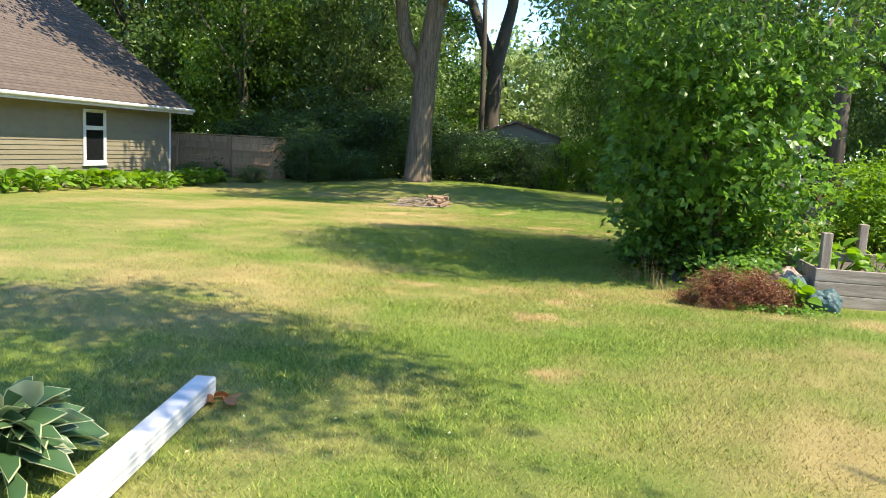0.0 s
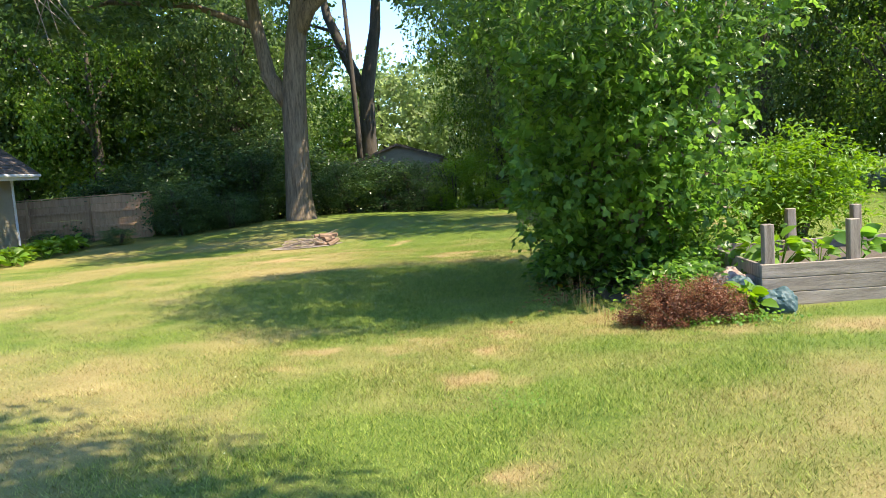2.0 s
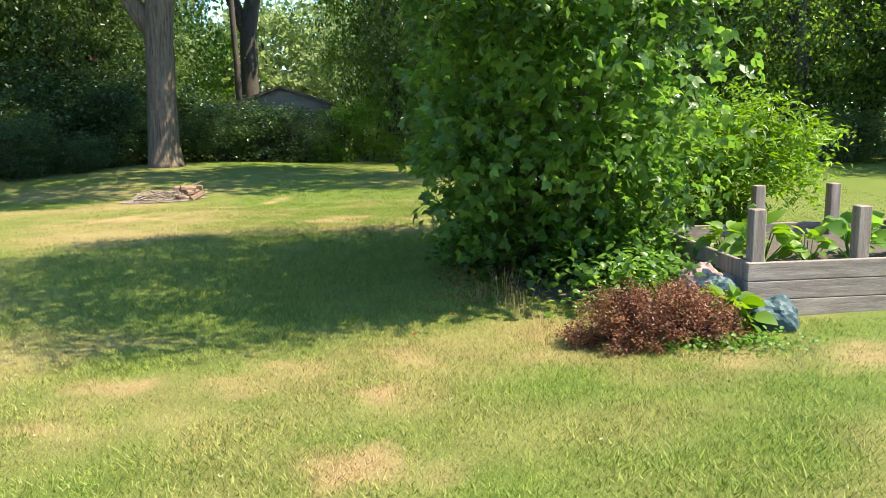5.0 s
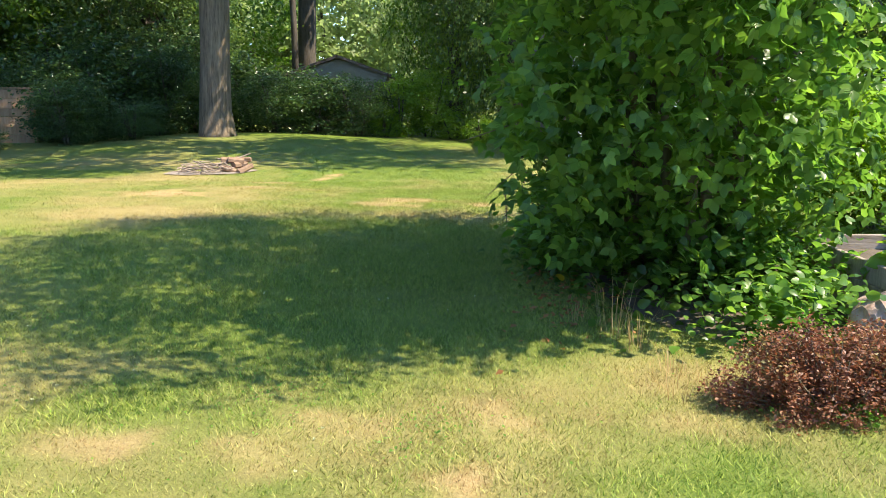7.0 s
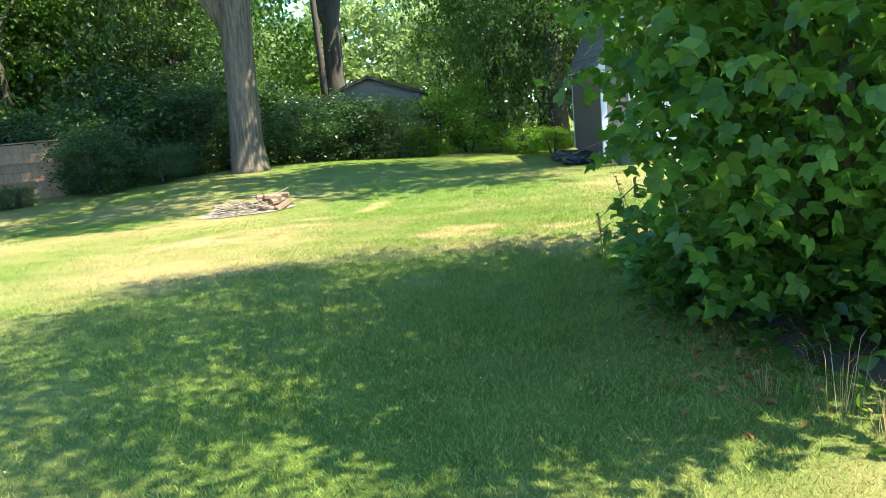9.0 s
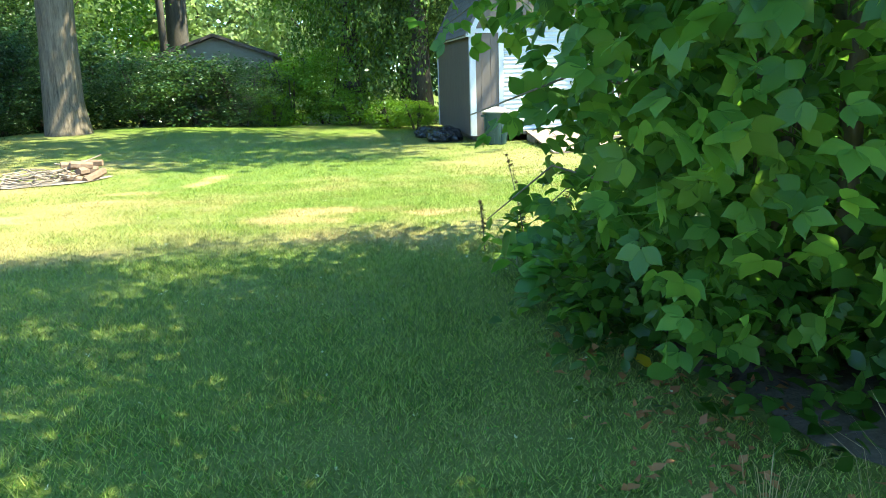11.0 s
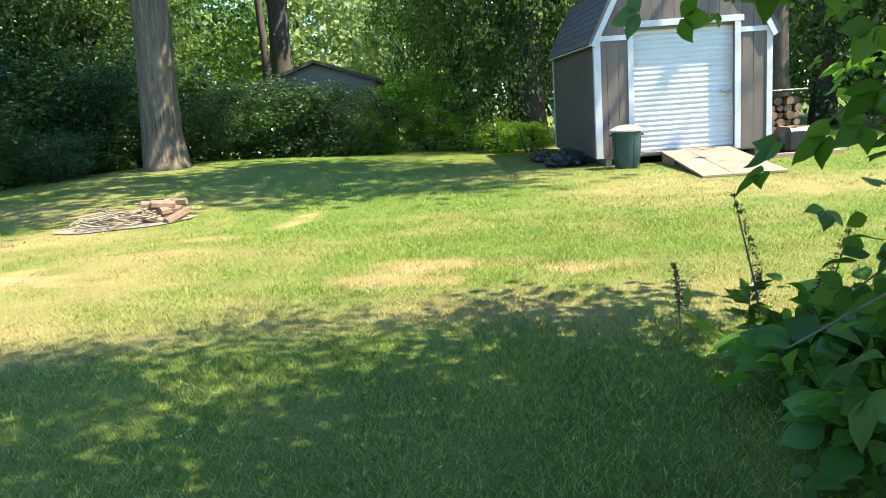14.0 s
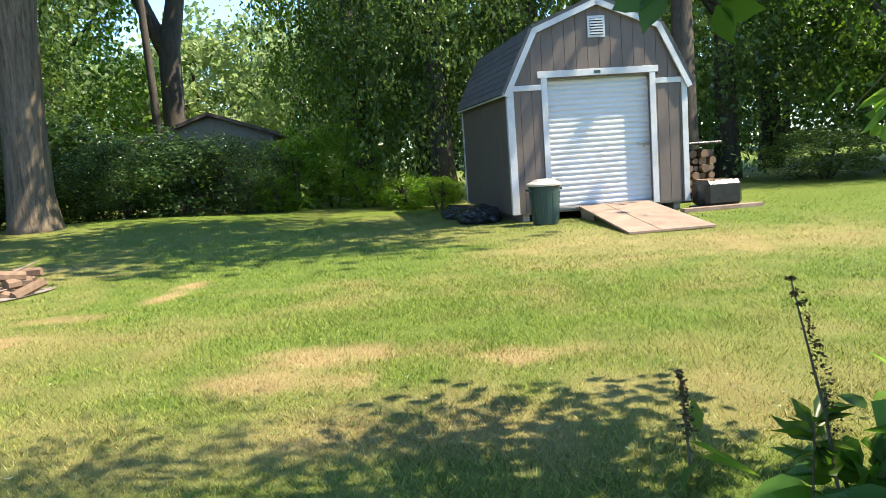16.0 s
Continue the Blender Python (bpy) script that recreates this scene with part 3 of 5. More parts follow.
def build_big_tree():
    x, y = -12.25, 30.1
    t = thing("tree", pose(x, y, gz(x, y)), "tall old tree with grey-brown furrowed trunk forking high up", "tree")
    part("trunk", tube([(0, 0, -0.3), (0, 0, 0.15), (0.0, 0, 0.8), (0.05, 0, 2.5), (0.15, 0, 4.4), (0.45, 0, 6.5), (0.9, 0.1, 9), (1.2, 0.2, 13)], [0.66, 0.56, 0.45, 0.42, 0.44, 0.36, 0.27, 0.15], 18, rough=0.16), BARK, t, smooth=True)
    for pts, rad in (([(-0.05, 0, 4.2), (-0.75, 0, 5.2), (-1.15, 0.1, 7.2), (-1.5, 0.2, 10), (-2.6, 0.3, 13)], [0.3, 0.27, 0.24, 0.18, 0.08]),
                     ([(0.4, 0, 6.4), (1.1, -0.1, 7.4), (2.2, -0.3, 8.1), (4.2, -0.6, 10), (5.5, -0.8, 12.5)], [0.3, 0.25, 0.22, 0.15, 0.06]),
                     ([(3.4, -0.5, 9.3), (4.4, -2.4, 10.2), (5.4, -5.0, 10.6), (7.4, -8.0, 10.7)], [0.16, 0.13, 0.09, 0.04]),
                     ([(0.6, 0.0, 8.0), (0.9, -3.0, 9.4), (0.5, -6.2, 10.1)], [0.15, 0.1, 0.04]),
                     ([(-0.2, 0, 4.0), (-0.55, -0.2, 4.6), (-0.9, -0.3, 5.3)], [0.1, 0.09, 0.05]),
                     ([(-0.2, 0, 8.5), (-1.8, -3.5, 9.2), (-2.4, -6.5, 9.4), (-2.6, -8.4, 7.6)], [0.16, 0.12, 0.08, 0.02]),
                     ([(-1.1, 0.1, 7.0), (-3.2, -0.6, 7.9), (-6.0, -1.5, 8.2), (-8.5, -2.5, 7.6)], [0.14, 0.11, 0.08, 0.03])):
        part("limb", tube(pts, rad, 10, rough=0.15), BARK, t, smooth=True)
    gen = np.random.default_rng(51)
    for k in range(7):
        a = (-2.6 + gen.normal(0, 0.3), -8.3 + gen.normal(0, 0.3), 7.4)
        part("dead_twig", tube([a, (a[0] + gen.normal(0, 0.3), a[1], 6.6), (a[0] + gen.normal(0, 0.5), a[1] + 0.2, 5.7 + gen.uniform(-0.4, 0.4))], [0.022, 0.014, 0.005], 5), TWIG, t, "bare bleached hanging twig")
    # the four crowns reaching forward are unseen, added to shade roof and far lawn
    for (cx, cy, cz), (rx, ry, rz), n in (((0.5, -0.5, 12.2), (6.0, 5.0, 3.6), 190), ((-5.6, -3.0, 8.6), (4.2, 3.5, 2.0), 120), ((4.6, 0.5, 10.6), (2.6, 2.6, 2.0), 50), ((5.0, -4.4, 10.6), (3.4, 3.0, 1.5), 80), ((-5.3, -7.2, 9.8), (3.2, 3.4, 1.5), 90), ((0.4, -6.3, 10.2), (3.0, 2.4, 1.3), 60), ((7.4, -8.0, 10.7), (3.0, 2.5, 1.2), 46)):
        at = boughs(gen, n, 70, spread=0.16) * np.array((rx, ry, rz)) + np.array((cx, cy, cz))
        link_mesh("crown", leaves("crown", at, 0.26, gen, SIMPLE, 0.6, 0.5), LEAF_DARK, t)
    return t


def build_twin_tree():
    t = thing("tree", pose(-14.85, 44.5, gz(-14.85, 44.5)), "dark twin-stemmed tree standing in the wood", "tree")
    part("trunk", tube([(0, 0, -0.3), (0, 0, 3), (0.1, 0, 6.2), (0.9, 0, 9.5), (1.4, 0, 14)], [0.5, 0.42, 0.4, 0.3, 0.14], 10, rough=0.15), BARK_DARK, t, smooth=True)
    part("limb", tube([(0, 0, 6), (-0.8, 0, 8), (-1.8, 0, 10.5), (-2.4, 0, 14)], [0.32, 0.3, 0.24, 0.1], 10, rough=0.15), BARK_DARK, t, smooth=True)
    part("limb", tube([(-1.4, 0, 9.6), (-3.0, 0, 10.2), (-4.2, 0, 9.8)], [0.1, 0.08, 0.03], 6), BARK_DARK, t)
    gen = np.random.default_rng(61)
    for c, r, n in (((0.8, 0, 14.6), (5.2, 4, 2.6), 90), ((3.4, 0, 11.6), (2.0, 2, 1.3), 26)):
        link_mesh("crown", leaves("crown", boughs(gen, n, 60, spread=0.15) * np.array(r) + np.array(c), 0.3, gen), LEAF_DARK, t)


def build_slim_tree():
    x, y = -13.85, 40.5
    t = thing("tree", pose(x, y, gz(x, y)), "slim straight tree with a pale bare trunk in the wood", "tree")
    part("trunk", tube([(0, 0, -0.2), (0.02, 0, 4), (-0.1, 0, 8), (-0.25, 0, 13)], [0.19, 0.14, 0.12, 0.06], 9, rough=0.15), BARK_DARK, t, smooth=True)
    part("limb", tube([(-0.05, 0, 7.4), (-0.9, 0, 8.2), (-2.0, 0, 8.1)], [0.06, 0.04, 0.015], 6), BARK_DARK, t)
    gen = np.random.default_rng(62)
    link_mesh("crown", leaves("crown", boughs(gen, 40, 50, spread=0.2) * np.array((1.8, 1.8, 1.8)) + np.array((-0.3, 0, 12.6)), 0.24, gen), LEAF_DARK, t)


build_big_tree()
build_twin_tree()
build_slim_tree()

DARK_TREE = "tall dark-leaved deciduous tree at the edge of the lawn"
WOOD = [
    (-33, 26, 13, 5, 1.5), (-30, 33, 14, 5, 1), (-26.5, 36, 14, 4.5, 1), (-23.5, 33.5, 11, 3.4, 0.8), (-22, 39, 15, 5, 1), (-18.5, 37, 12, 3.6, 1), (-27, 42, 16, 5.5, 2), (-34, 40, 16, 6, 1),
    (-16.8, 36.5, 6.6, 2.4, 0.4), (-20.5, 45, 13, 4.5, 1), (-40, 33, 15, 6, 1),
    (-3.6, 34.6, 12, 3.2, 0.8), (-6.2, 37.6, 13, 3.4, 1.0), (-1.2, 36.5, 13, 3.8, 1), (-4.6, 41, 14, 4.0, 1), (0.8, 39, 14, 4.2, 1), (-6.6, 42, 9.5, 2.4, 0.8),
    (4.5, 37, 13, 4, 0.8), (8.5, 35, 12, 4, 0.6), (12, 38, 14, 5, 0.8), (16, 33, 13, 5, 0.8), (20.5, 36, 14, 5, 0.6), (7.5, 42, 15, 5, 1), (14.5, 27.5, 9, 3.2, 2.4), (25, 30, 14, 5.5, 1), (19, 44, 16, 6, 1), (28, 40, 15, 6, 1),
]
for i, (x, y, h, r, low) in enumerate(WOOD):
    wood_tree(x, y, h, r, low, 0.16 + 0.012 * h, LEAF_DARK if i % 3 else LEAF_MID, i, DARK_TREE)
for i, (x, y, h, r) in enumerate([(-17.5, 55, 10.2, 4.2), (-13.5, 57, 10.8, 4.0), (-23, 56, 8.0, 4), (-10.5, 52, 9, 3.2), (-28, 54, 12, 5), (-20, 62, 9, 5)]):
    wood_tree(x, y, h, r, 0.3, 0.2, LEAF_SUN_PALE, 60 + i, "pale green tree beyond the garden, sunlight put into its leaf colour", group="pale trees beyond the garden")
# the tall tree behind the outbuilding, whose shade falls across the far lawn
wood_tree(2.2, 32.6, 15, 4.4, 7.0, 0.3, LEAF_MID, 80, "tall leafy tree standing behind the garden shed", crown_at=pose(-1.8, -6.0, 11.6) @ Matrix.Diagonal((4.4, 3.4, 1.9, 1)), tier=1)
# the tree beside the start of the walk, whose shade dapples the lawn
wood_tree(7.0, 5.0, 9.5, 3.4, 4.4, 0.22, LEAF_MID, 81, "leafy tree standing beside the lawn", crown_at=pose(-6.2, 1.45, 6.6) @ Matrix.Diagonal((2.9, 1.6, 0.9, 1)), tier=0)

for i in range(44):
    a = radians(-12 + i * 4.6)
    if 100 < math.degrees(a) < 114:
        continue
    r0 = 74 + 6 * math.sin(i * 2.3)
    wood_tree(-3 + r0 * math.cos(a), 8 + r0 * math.sin(a), 15 + 3 * math.sin(i * 1.7), 6.5, 0.2, 0.3, LEAF_DARK, 120 + i, "distant tree in the wood round the gardens", group="distant wood")
for i in range(12):
    a = radians(175 + i * 15)
    wood_tree(-3 + 46 * math.cos(a), 8 + 46 * math.sin(a), 13, 5.5, 0.5, 0.3, LEAF_MID, 180 + i, "tree in the wood round the gardens", group="wood behind the walk")

HEDGE = [(-20.6, 30.2, 1.6, 2.6), (-18.8, 31.0, 1.8, 3.0), (-17.0, 31.6, 1.9, 3.3), (-15.2, 32.4, 1.6, 3.0), (-14.6, 34.2, 1.8, 3.4), (-11.4, 33.0, 1.5, 2.2), (-10.2, 33.2, 1.4, 2.0), (-8.8, 33.6, 1.3, 2.0), (-13.4, 35.6, 2.0, 2.7), (-16.4, 34.6, 2.2, 4.2), (-19.6, 34, 2.4, 4.4), (-18.0, 29.9, 0.9, 1.3), (-14.9, 31.3, 0.8, 1.1), (-15.7, 27.9, 1.2, 1.9), (-16.6, 29.2, 1.3, 2.2), (-14.6, 29.3, 0.9, 1.2), (-17.2, 26.3, 0.6, 0.6), (-18.6, 26.1, 0.6, 0.55), (-19.7, 25.9, 0.6, 0.6)]
for i, (x, y, r, h) in enumerate(HEDGE):
    blob_shrub(x, y, r, h, LEAF_SHRUB, i, "dense dark green shrub under the trees", group="shrubs along the lawn's far edge")
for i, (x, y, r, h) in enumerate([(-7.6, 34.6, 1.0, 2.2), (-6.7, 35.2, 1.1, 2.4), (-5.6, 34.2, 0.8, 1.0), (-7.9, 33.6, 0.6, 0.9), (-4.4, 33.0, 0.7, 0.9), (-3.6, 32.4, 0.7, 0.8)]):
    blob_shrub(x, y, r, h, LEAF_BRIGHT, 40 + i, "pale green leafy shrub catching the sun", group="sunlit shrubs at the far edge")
for i, (x, y, r, h) in enumerate([(9, 32, 1.6, 1.6), (12.5, 31.5, 1.8, 1.8), (6, 34, 1.5, 1.4), (16.5, 29, 1.9, 1.7)]):
    blob_shrub(x, y, r, h, LEAF_DARK, 55 + i, "low dark green shrub under the trees", group="shrubs on the neighbouring edge")

# ---- the house ----
def build_house():
    h = thing("house", pose(-18.75, 23.8, -0.10, 0, 0, LOT), "beige house with lap siding, brown shingle roof and white trim", "house")
    top, depth, length = 2.4, 9.0, 18.0
    part("wall", box(-0.25, 0, -length, 0, 0, top, 0), SIDING, h, "beige siding wall")
    part("gable", prism([(-depth, 0), (-0.26, 0), (-0.26, top), (-depth / 2, top + 3.4), (-depth, top)], -0.2, -0.002), SIDING, h)
    board = 0.128
    data = None
    for k in range(int(top / board)):
        z = k * board
        if data is None:
            bm = prism([(0.003, 0), (0.026, 0), (0.008, board), (0.003, board)], -length, -0.06)
            ob = part("siding_board", bm, SIDING, h)
            data = ob.data
        else:
            ob = link_mesh("siding_board", data, SIDING, h)
        ob.location = (0, 0, z)
    part("corner_trim", box(-0.1, 0.035, -0.075, 0.03, 0, top, 0.004), WHITE, h, "white corner trim")
    pitch = radians(37)
    run = depth / 2 + 0.6
    rise = math.tan(pitch)
    e, ez = 0.6, top - 0.02
    part("soffit", box(-0.01, e - 0.02, -length, 0.45, ez - 0.03, ez, 0), WHITE, h)
    part("fascia", box(e - 0.022, e, -length, 0.47, ez - 0.10, ez + 0.07, 0.003), WHITE, h, "white eave fascia")
    bm = bmesh.new()
    bm = tube([(e + 0.05, -length, ez + 0.03), (e + 0.05, 0.46, ez + 0.03)], [0.055, 0.055], 8, bm)
    part("gutter", bm, WHITE, h, "white gutter")
    slab = [(e + 0.03, ez + 0.06), (e + 0.03, ez + 0.10), (e - run, ez + 0.10 + run * rise), (e - run, ez + 0.06 + run * rise)]
    roof = part("roof", prism(slab, -length, 0.47), SHINGLE, h, "brown asphalt shingle roof")
    part("roof", prism([(e - run, ez + 0.06 + run * rise), (e - run, ez + 0.10 + run * rise), (e - 2 * run, ez + 0.1), (e - 2 * run, ez + 0.06)], -length, 0.47), SHINGLE, h)
    part("rake_trim", prism([(e, ez - 0.08), (e, ez + 0.06), (e - run, ez + 0.06 + run * rise), (e - run, ez - 0.08 + run * rise)], 0.45, 0.475), WHITE, h, "white rake trim")
    gen = np.random.default_rng(71)
    course = 0.14
    n = int(run / math.cos(pitch) / course)
    for k in range(n):
        bm = bmesh.new()
        s0, s1 = k * course * math.cos(pitch), (k + 1.25) * course * math.cos(pitch)
        y = -length + gen.uniform(0, 0.3)
        while y < 0.46:
            y1 = min(y + gen.uniform(0.25, 0.36), 0.47)
            lift = 0.014 + gen.uniform(0, 0.006)
            x0, x1 = e + 0.035 - s0, e + 0.035 - s1
            z0, z1 = ez + 0.10 + (s0 - 0.005) * rise, ez + 0.10 + (s1 - 0.005) * rise
            v = [bm.verts.new(p) for p in ((x0, y, z0), (x0, y1 - 0.006, z0), (x0, y1 - 0.006, z0 + lift), (x0, y, z0 + lift), (x1, y, z1 + 0.002), (x1, y1 - 0.006, z1 + 0.002))]
            bm.faces.new((v[0], v[1], v[2], v[3]))
            bm.faces.new((v[3], v[2], v[5], v[4]))
            y = y1
        part("shingle_course", bm, SHINGLE, roof)
    w = part("window_1", box(0.028, 0.08, -4.62, -3.5, 0.56, 0.618, 0.004), WHITE, h, "white window with a small transom over a dark pane")
    y0, y1, z0, z1, zm = -4.58, -3.54, 0.62, 2.2, 1.66
    part("window_frame", box(0.028, 0.06, y0, y0 + 0.12, z0, z1), WHITE, w)
    part("window_frame", box(0.028, 0.06, y1 - 0.12, y1, z0, z1), WHITE, w)
    part("window_frame", box(0.028, 0.06, y0 + 0.12, y1 - 0.12, z1 - 0.1, z1), WHITE, w)
    part("window_frame", box(0.028, 0.06, y0 + 0.12, y1 - 0.12, zm - 0.06, zm + 0.06), WHITE, w)
    part("window_frame", box(0.028, 0.06, y0 + 0.12, y1 - 0.12, z0, z0 + 0.1), WHITE, w)
    part("pane", box(0.028, 0.034, y0 + 0.12, y1 - 0.12, z0 + 0.1, zm - 0.06, 0), GLASS, w, "dark window pane")
    part("pane", box(0.028, 0.034, y0 + 0.12, y1 - 0.12, zm + 0.06, z1 - 0.1, 0), GLASS, w, "dark window pane")


build_house()


def build_fence():
    f = thing("fence", pose(-26.78, 26.85, -0.07, 0, 0, LOT), "reddish-brown wooden fence of wide horizontal boards between posts", "fence")
    gen = np.random.default_rng(81)
    top, panels = 1.62, 4
    for k in range(panels + 1):
        part("post", box(k * 2.35 - 0.05, k * 2.35 + 0.05, -0.1, 0, -0.2, top - 0.06), FENCE, f)
    for k in range(panels):
        x0, x1 = k * 2.35 - 0.05, k * 2.35 + 2.30
        for band in range(3):
            for half in range(2):
                z = -0.05 + band * 0.55 + half * 0.262
                j = float(gen.normal(0, 0.004))
                part("board", box(x0 + 0.004, x1 - 0.004, 0.004 + j * 0.3, 0.03, z, z + 0.255, 0.004), FENCE, f)
        for z in (0.48, 1.03):
            part("rail", box(x0 + 0.1, x1, -0.05, 0.002, z - 0.03, z + 0.05, 0.003), FENCE, f)
        part("cap_rail", box(x0, x1, -0.04, 0.05, top - 0.03, top + 0.01, 0.004), FENCE, f)


build_fence()


def hosta(x, y, size, count, i, material=LEAF_HOSTA, label="leafy green hosta clump", group="", name="hosta", height=1.0, shape=BROAD):
    """A clump of broad arching leaves."""
    gen = np.random.default_rng(400 + i)
    a = gen.uniform(0, 6.28, count)
    tier = gen.uniform(0, 1, count)
    out = np.stack([np.cos(a), np.sin(a), 0 * a], 1)
    r = (0.15 + 0.75 * tier) * size
    at = out * r[:, None] * 0.55 + np.stack([0 * a, 0 * a, (0.75 - 0.5 * tier) * size * 0.8 * height + 0.03], 1)
    head = out + np.stack([0 * a, 0 * a, 0.55 - 0.9 * tier], 1)
    t = thing(name, pose(x, y, gz(x, y)), label, "plant", group)
    link_mesh("foliage", leaves("foliage", at, size * 0.42 * (1.1 if shape is STRAP else 1), gen, shape, 1.0, 0.0, head, 0.25), material, t)
    bm = bmesh.new()
    for k in range(0, count, 3):
        tube([(0.02 * out[k][0], 0.02 * out[k][1], -0.02), tuple(at[k])], [0.008 * size / 0.4, 0.005 * size / 0.4], 4, bm, cap=False)
    tagged(part("stalk", bm, material, t), kind="stuff")
    return t


for k in range(15):
    s = -11.5 + k * 0.92
    for row in (0.55, 1.25):
        c, sn = math.cos(radians(LOT)), math.sin(radians(LOT))
        u = row + 0.12 * math.sin(k * 2.1)
        hosta(-18.85 + c * u - sn * s, 23.7 + sn * u + c * s, 0.62, 46, k * 2 + int(row), LEAF_BRIGHT, "lush green hosta in the bed along the house", "hostas along the house")


# ---- the garden shed ----
def build_shed():
    s = thing("shed", pose(-1.98, 27.4, 0.05, 0, 0, SHED_TURN), "taupe barn-shaped garden shed with white trim and roll-up door", "shed")
    W, D, H, K, KX, P = 3.2, 4.2, 2.14, 3.08, 0.48, 3.52
    d0, d1, dt = 0.67, 2.54, 2.25
    t = 0.09
    part("skid", box(0.15, 0.27, 0.05, D - 0.05, -0.16, 0.0), GREY_WOOD, s)
    part("skid", box(W / 2 - 0.06, W / 2 + 0.06, 0.05, D - 0.05, -0.16, 0.0), GREY_WOOD, s)
    part("skid", box(W - 0.27, W - 0.15, 0.05, D - 0.05, -0.16, 0.0), GREY_WOOD, s)
    part("floor_frame", box(0.01, W - 0.01, 0.01, D - 0.01, -0.03, 0.05, 0), GREY_WOOD, s)
    part("side_wall", box(0, t, 0, D, 0.0, H, 0), TAUPE, s)
    part("side_wall", box(W - t, W, 0, D, 0.0, H, 0), TAUPE, s)
    gable = [(0, H), (KX, K), (W / 2, P), (W - KX, K), (W, H)]
    part("back_wall", prism([(t, 0)] + [(t, H), (KX + 0.03, K - 0.04), (W / 2, P - 0.04), (W - KX - 0.03, K - 0.04), (W - t, H)] + [(W - t, 0)], D - t, D), TAUPE, s)
    part("front_gable", prism([(0.01, H), (KX, K - 0.02), (W / 2, P - 0.02), (W - KX, K - 0.02), (W - 0.01, H), (d1, H), (d1, dt), (d0, dt), (d0, H)], 0.0, t), TAUPE, s)
    part("front_wall", box(t, d0, 0.0, t, 0, H, 0), TAUPE, s)
    part("front_wall", box(d1, W - t, 0.0, t, 0, H, 0), TAUPE, s)
    # grooved panels: narrow boards standing proud of the sheathing
    def gable_z(x):
        q = min(x, W - x)
        return H + (K - H) * q / KX if q < KX else K + (P - K) * (q - KX) / (W / 2 - KX)
    pitch = 0.205
    for k in range(16):
        x0, x1 = k * pitch + 0.004, min((k + 1) * pitch - 0.004, W - 0.004)
        for a, b, z in ((x0, x1, 0.0),):
            if x1 <= d0 or x0 >= d1:
                spans = [(x0, x1, 0.0)]
            elif x0 < d0:
                spans = [(x0, d0, 0.0), (d0, x1, dt)]
            elif x1 > d1:
                spans = [(x0, d1, dt), (d1, x1, 0.0)]
            else:
                spans = [(x0, x1, dt)]
            for p, q, z0 in spans:
                pts = [(p, z0), (q, z0), (q, gable_z(q) - 0.03)]
                if p < W / 2 < q:
                    pts.append((W / 2, P - 0.03))
                pts.append((p, gable_z(p) - 0.03))
                if q - p > 0.01:
                    part("panel", prism(pts, -0.012, -0.0005), TAUPE, s)
    for k in range(21):
        y0, y1 = k * pitch + 0.004, min((k + 1) * pitch - 0.004, D - 0.004)
        part("panel", box(-0.012, -0.0005, y0, y1, 0, H - 0.02, 0), TAUPE, s)
        part("panel", box(W + 0.0005, W + 0.012, y0, y1, 0, H - 0.02, 0), TAUPE, s)
    # white trim
    f0, f1 = -0.034, -0.013
    for x0, x1 in ((-0.014, 0.09), (W - 0.09, W + 0.014)):
        part("corner_trim", box(x0, x1, f0, f1, -0.02, H + 0.02, 0.003), WHITE, s, "white corner board")
    part("corner_trim", box(-0.036, -0.0135, f0, 0.06, -0.02, H, 0.003), WHITE, s)
    part("corner_trim", box(-0.036, -0.0135, D - 0.05, D + 0.01, -0.02, H, 0.003), WHITE, s)
    for x0, x1 in ((d0 - 0.09, d0 + 0.015), (d1 - 0.015, d1 + 0.09)):
        part("door_trim", box(x0, x1, f0 - 0.002, f1, 0.0, dt + 0.02, 0.003), WHITE, s, "white door casing")
    part("door_trim", box(d0 - 0.15, d1 + 0.15, f0 - 0.006, f1, dt + 0.02, dt + 0.13, 0.003), WHITE, s, "white door header")
    part("name_plate", box(1.52, 1.64, f0 - 0.012, f0 - 0.007, dt + 0.05, dt + 0.1, 0.002), CAN_GREEN, s, "small green maker's plate")
    for x0, x1 in ((0.09, d0 - 0.09), (d1 + 0.09, W - 0.09)):
        part("band_trim", box(x0, x1, f0, f1, H - 0.07, H + 0.02, 0.003), WHITE, s)
    # gambrel roof, rake boards and eaves
    over, front, back, th = 0.06, -0.09, D + 0.08, 0.05
    low = H - 0.13
    prof = [(-over - 0.03, low), (KX - 0.02, K + 0.01), (W / 2, P + 0.02), (W - KX + 0.02, K + 0.01), (W + over + 0.03, low)]
    for (xa, za), (xb, zb) in zip(prof, prof[1:]):
        n = Vector((za - zb, 0, xb - xa)).normalized() * th
        roof = part("roof", prism([(xa, za), (xb, zb), (xb + n.x, zb + n.z), (xa + n.x, za + n.z)], front, back), SHED_ROOF, s, "grey shingle roof slope")
        length = math.hypot(xb - xa, zb - za)
        up = xa < W / 2
        d = Vector((xb - xa, 0, zb - za)) / length * (1 if up else -1)
        start = Vector((xa, 0, za)) if up else Vector((xb, 0, zb))
        for k in range(int(length / 0.14)):
            o = start + n * 1.0 + d * (k * 0.14)
            o2 = o + d * 0.16
            nn = n.normalized()
            bm = prism([(o.x, o.z), (o.x + nn.x * 0.012, o.z + nn.z * 0.012), (o2.x + nn.x * 0.002, o2.z + nn.z * 0.002), (o2.x, o2.z)], front - 0.01, back)
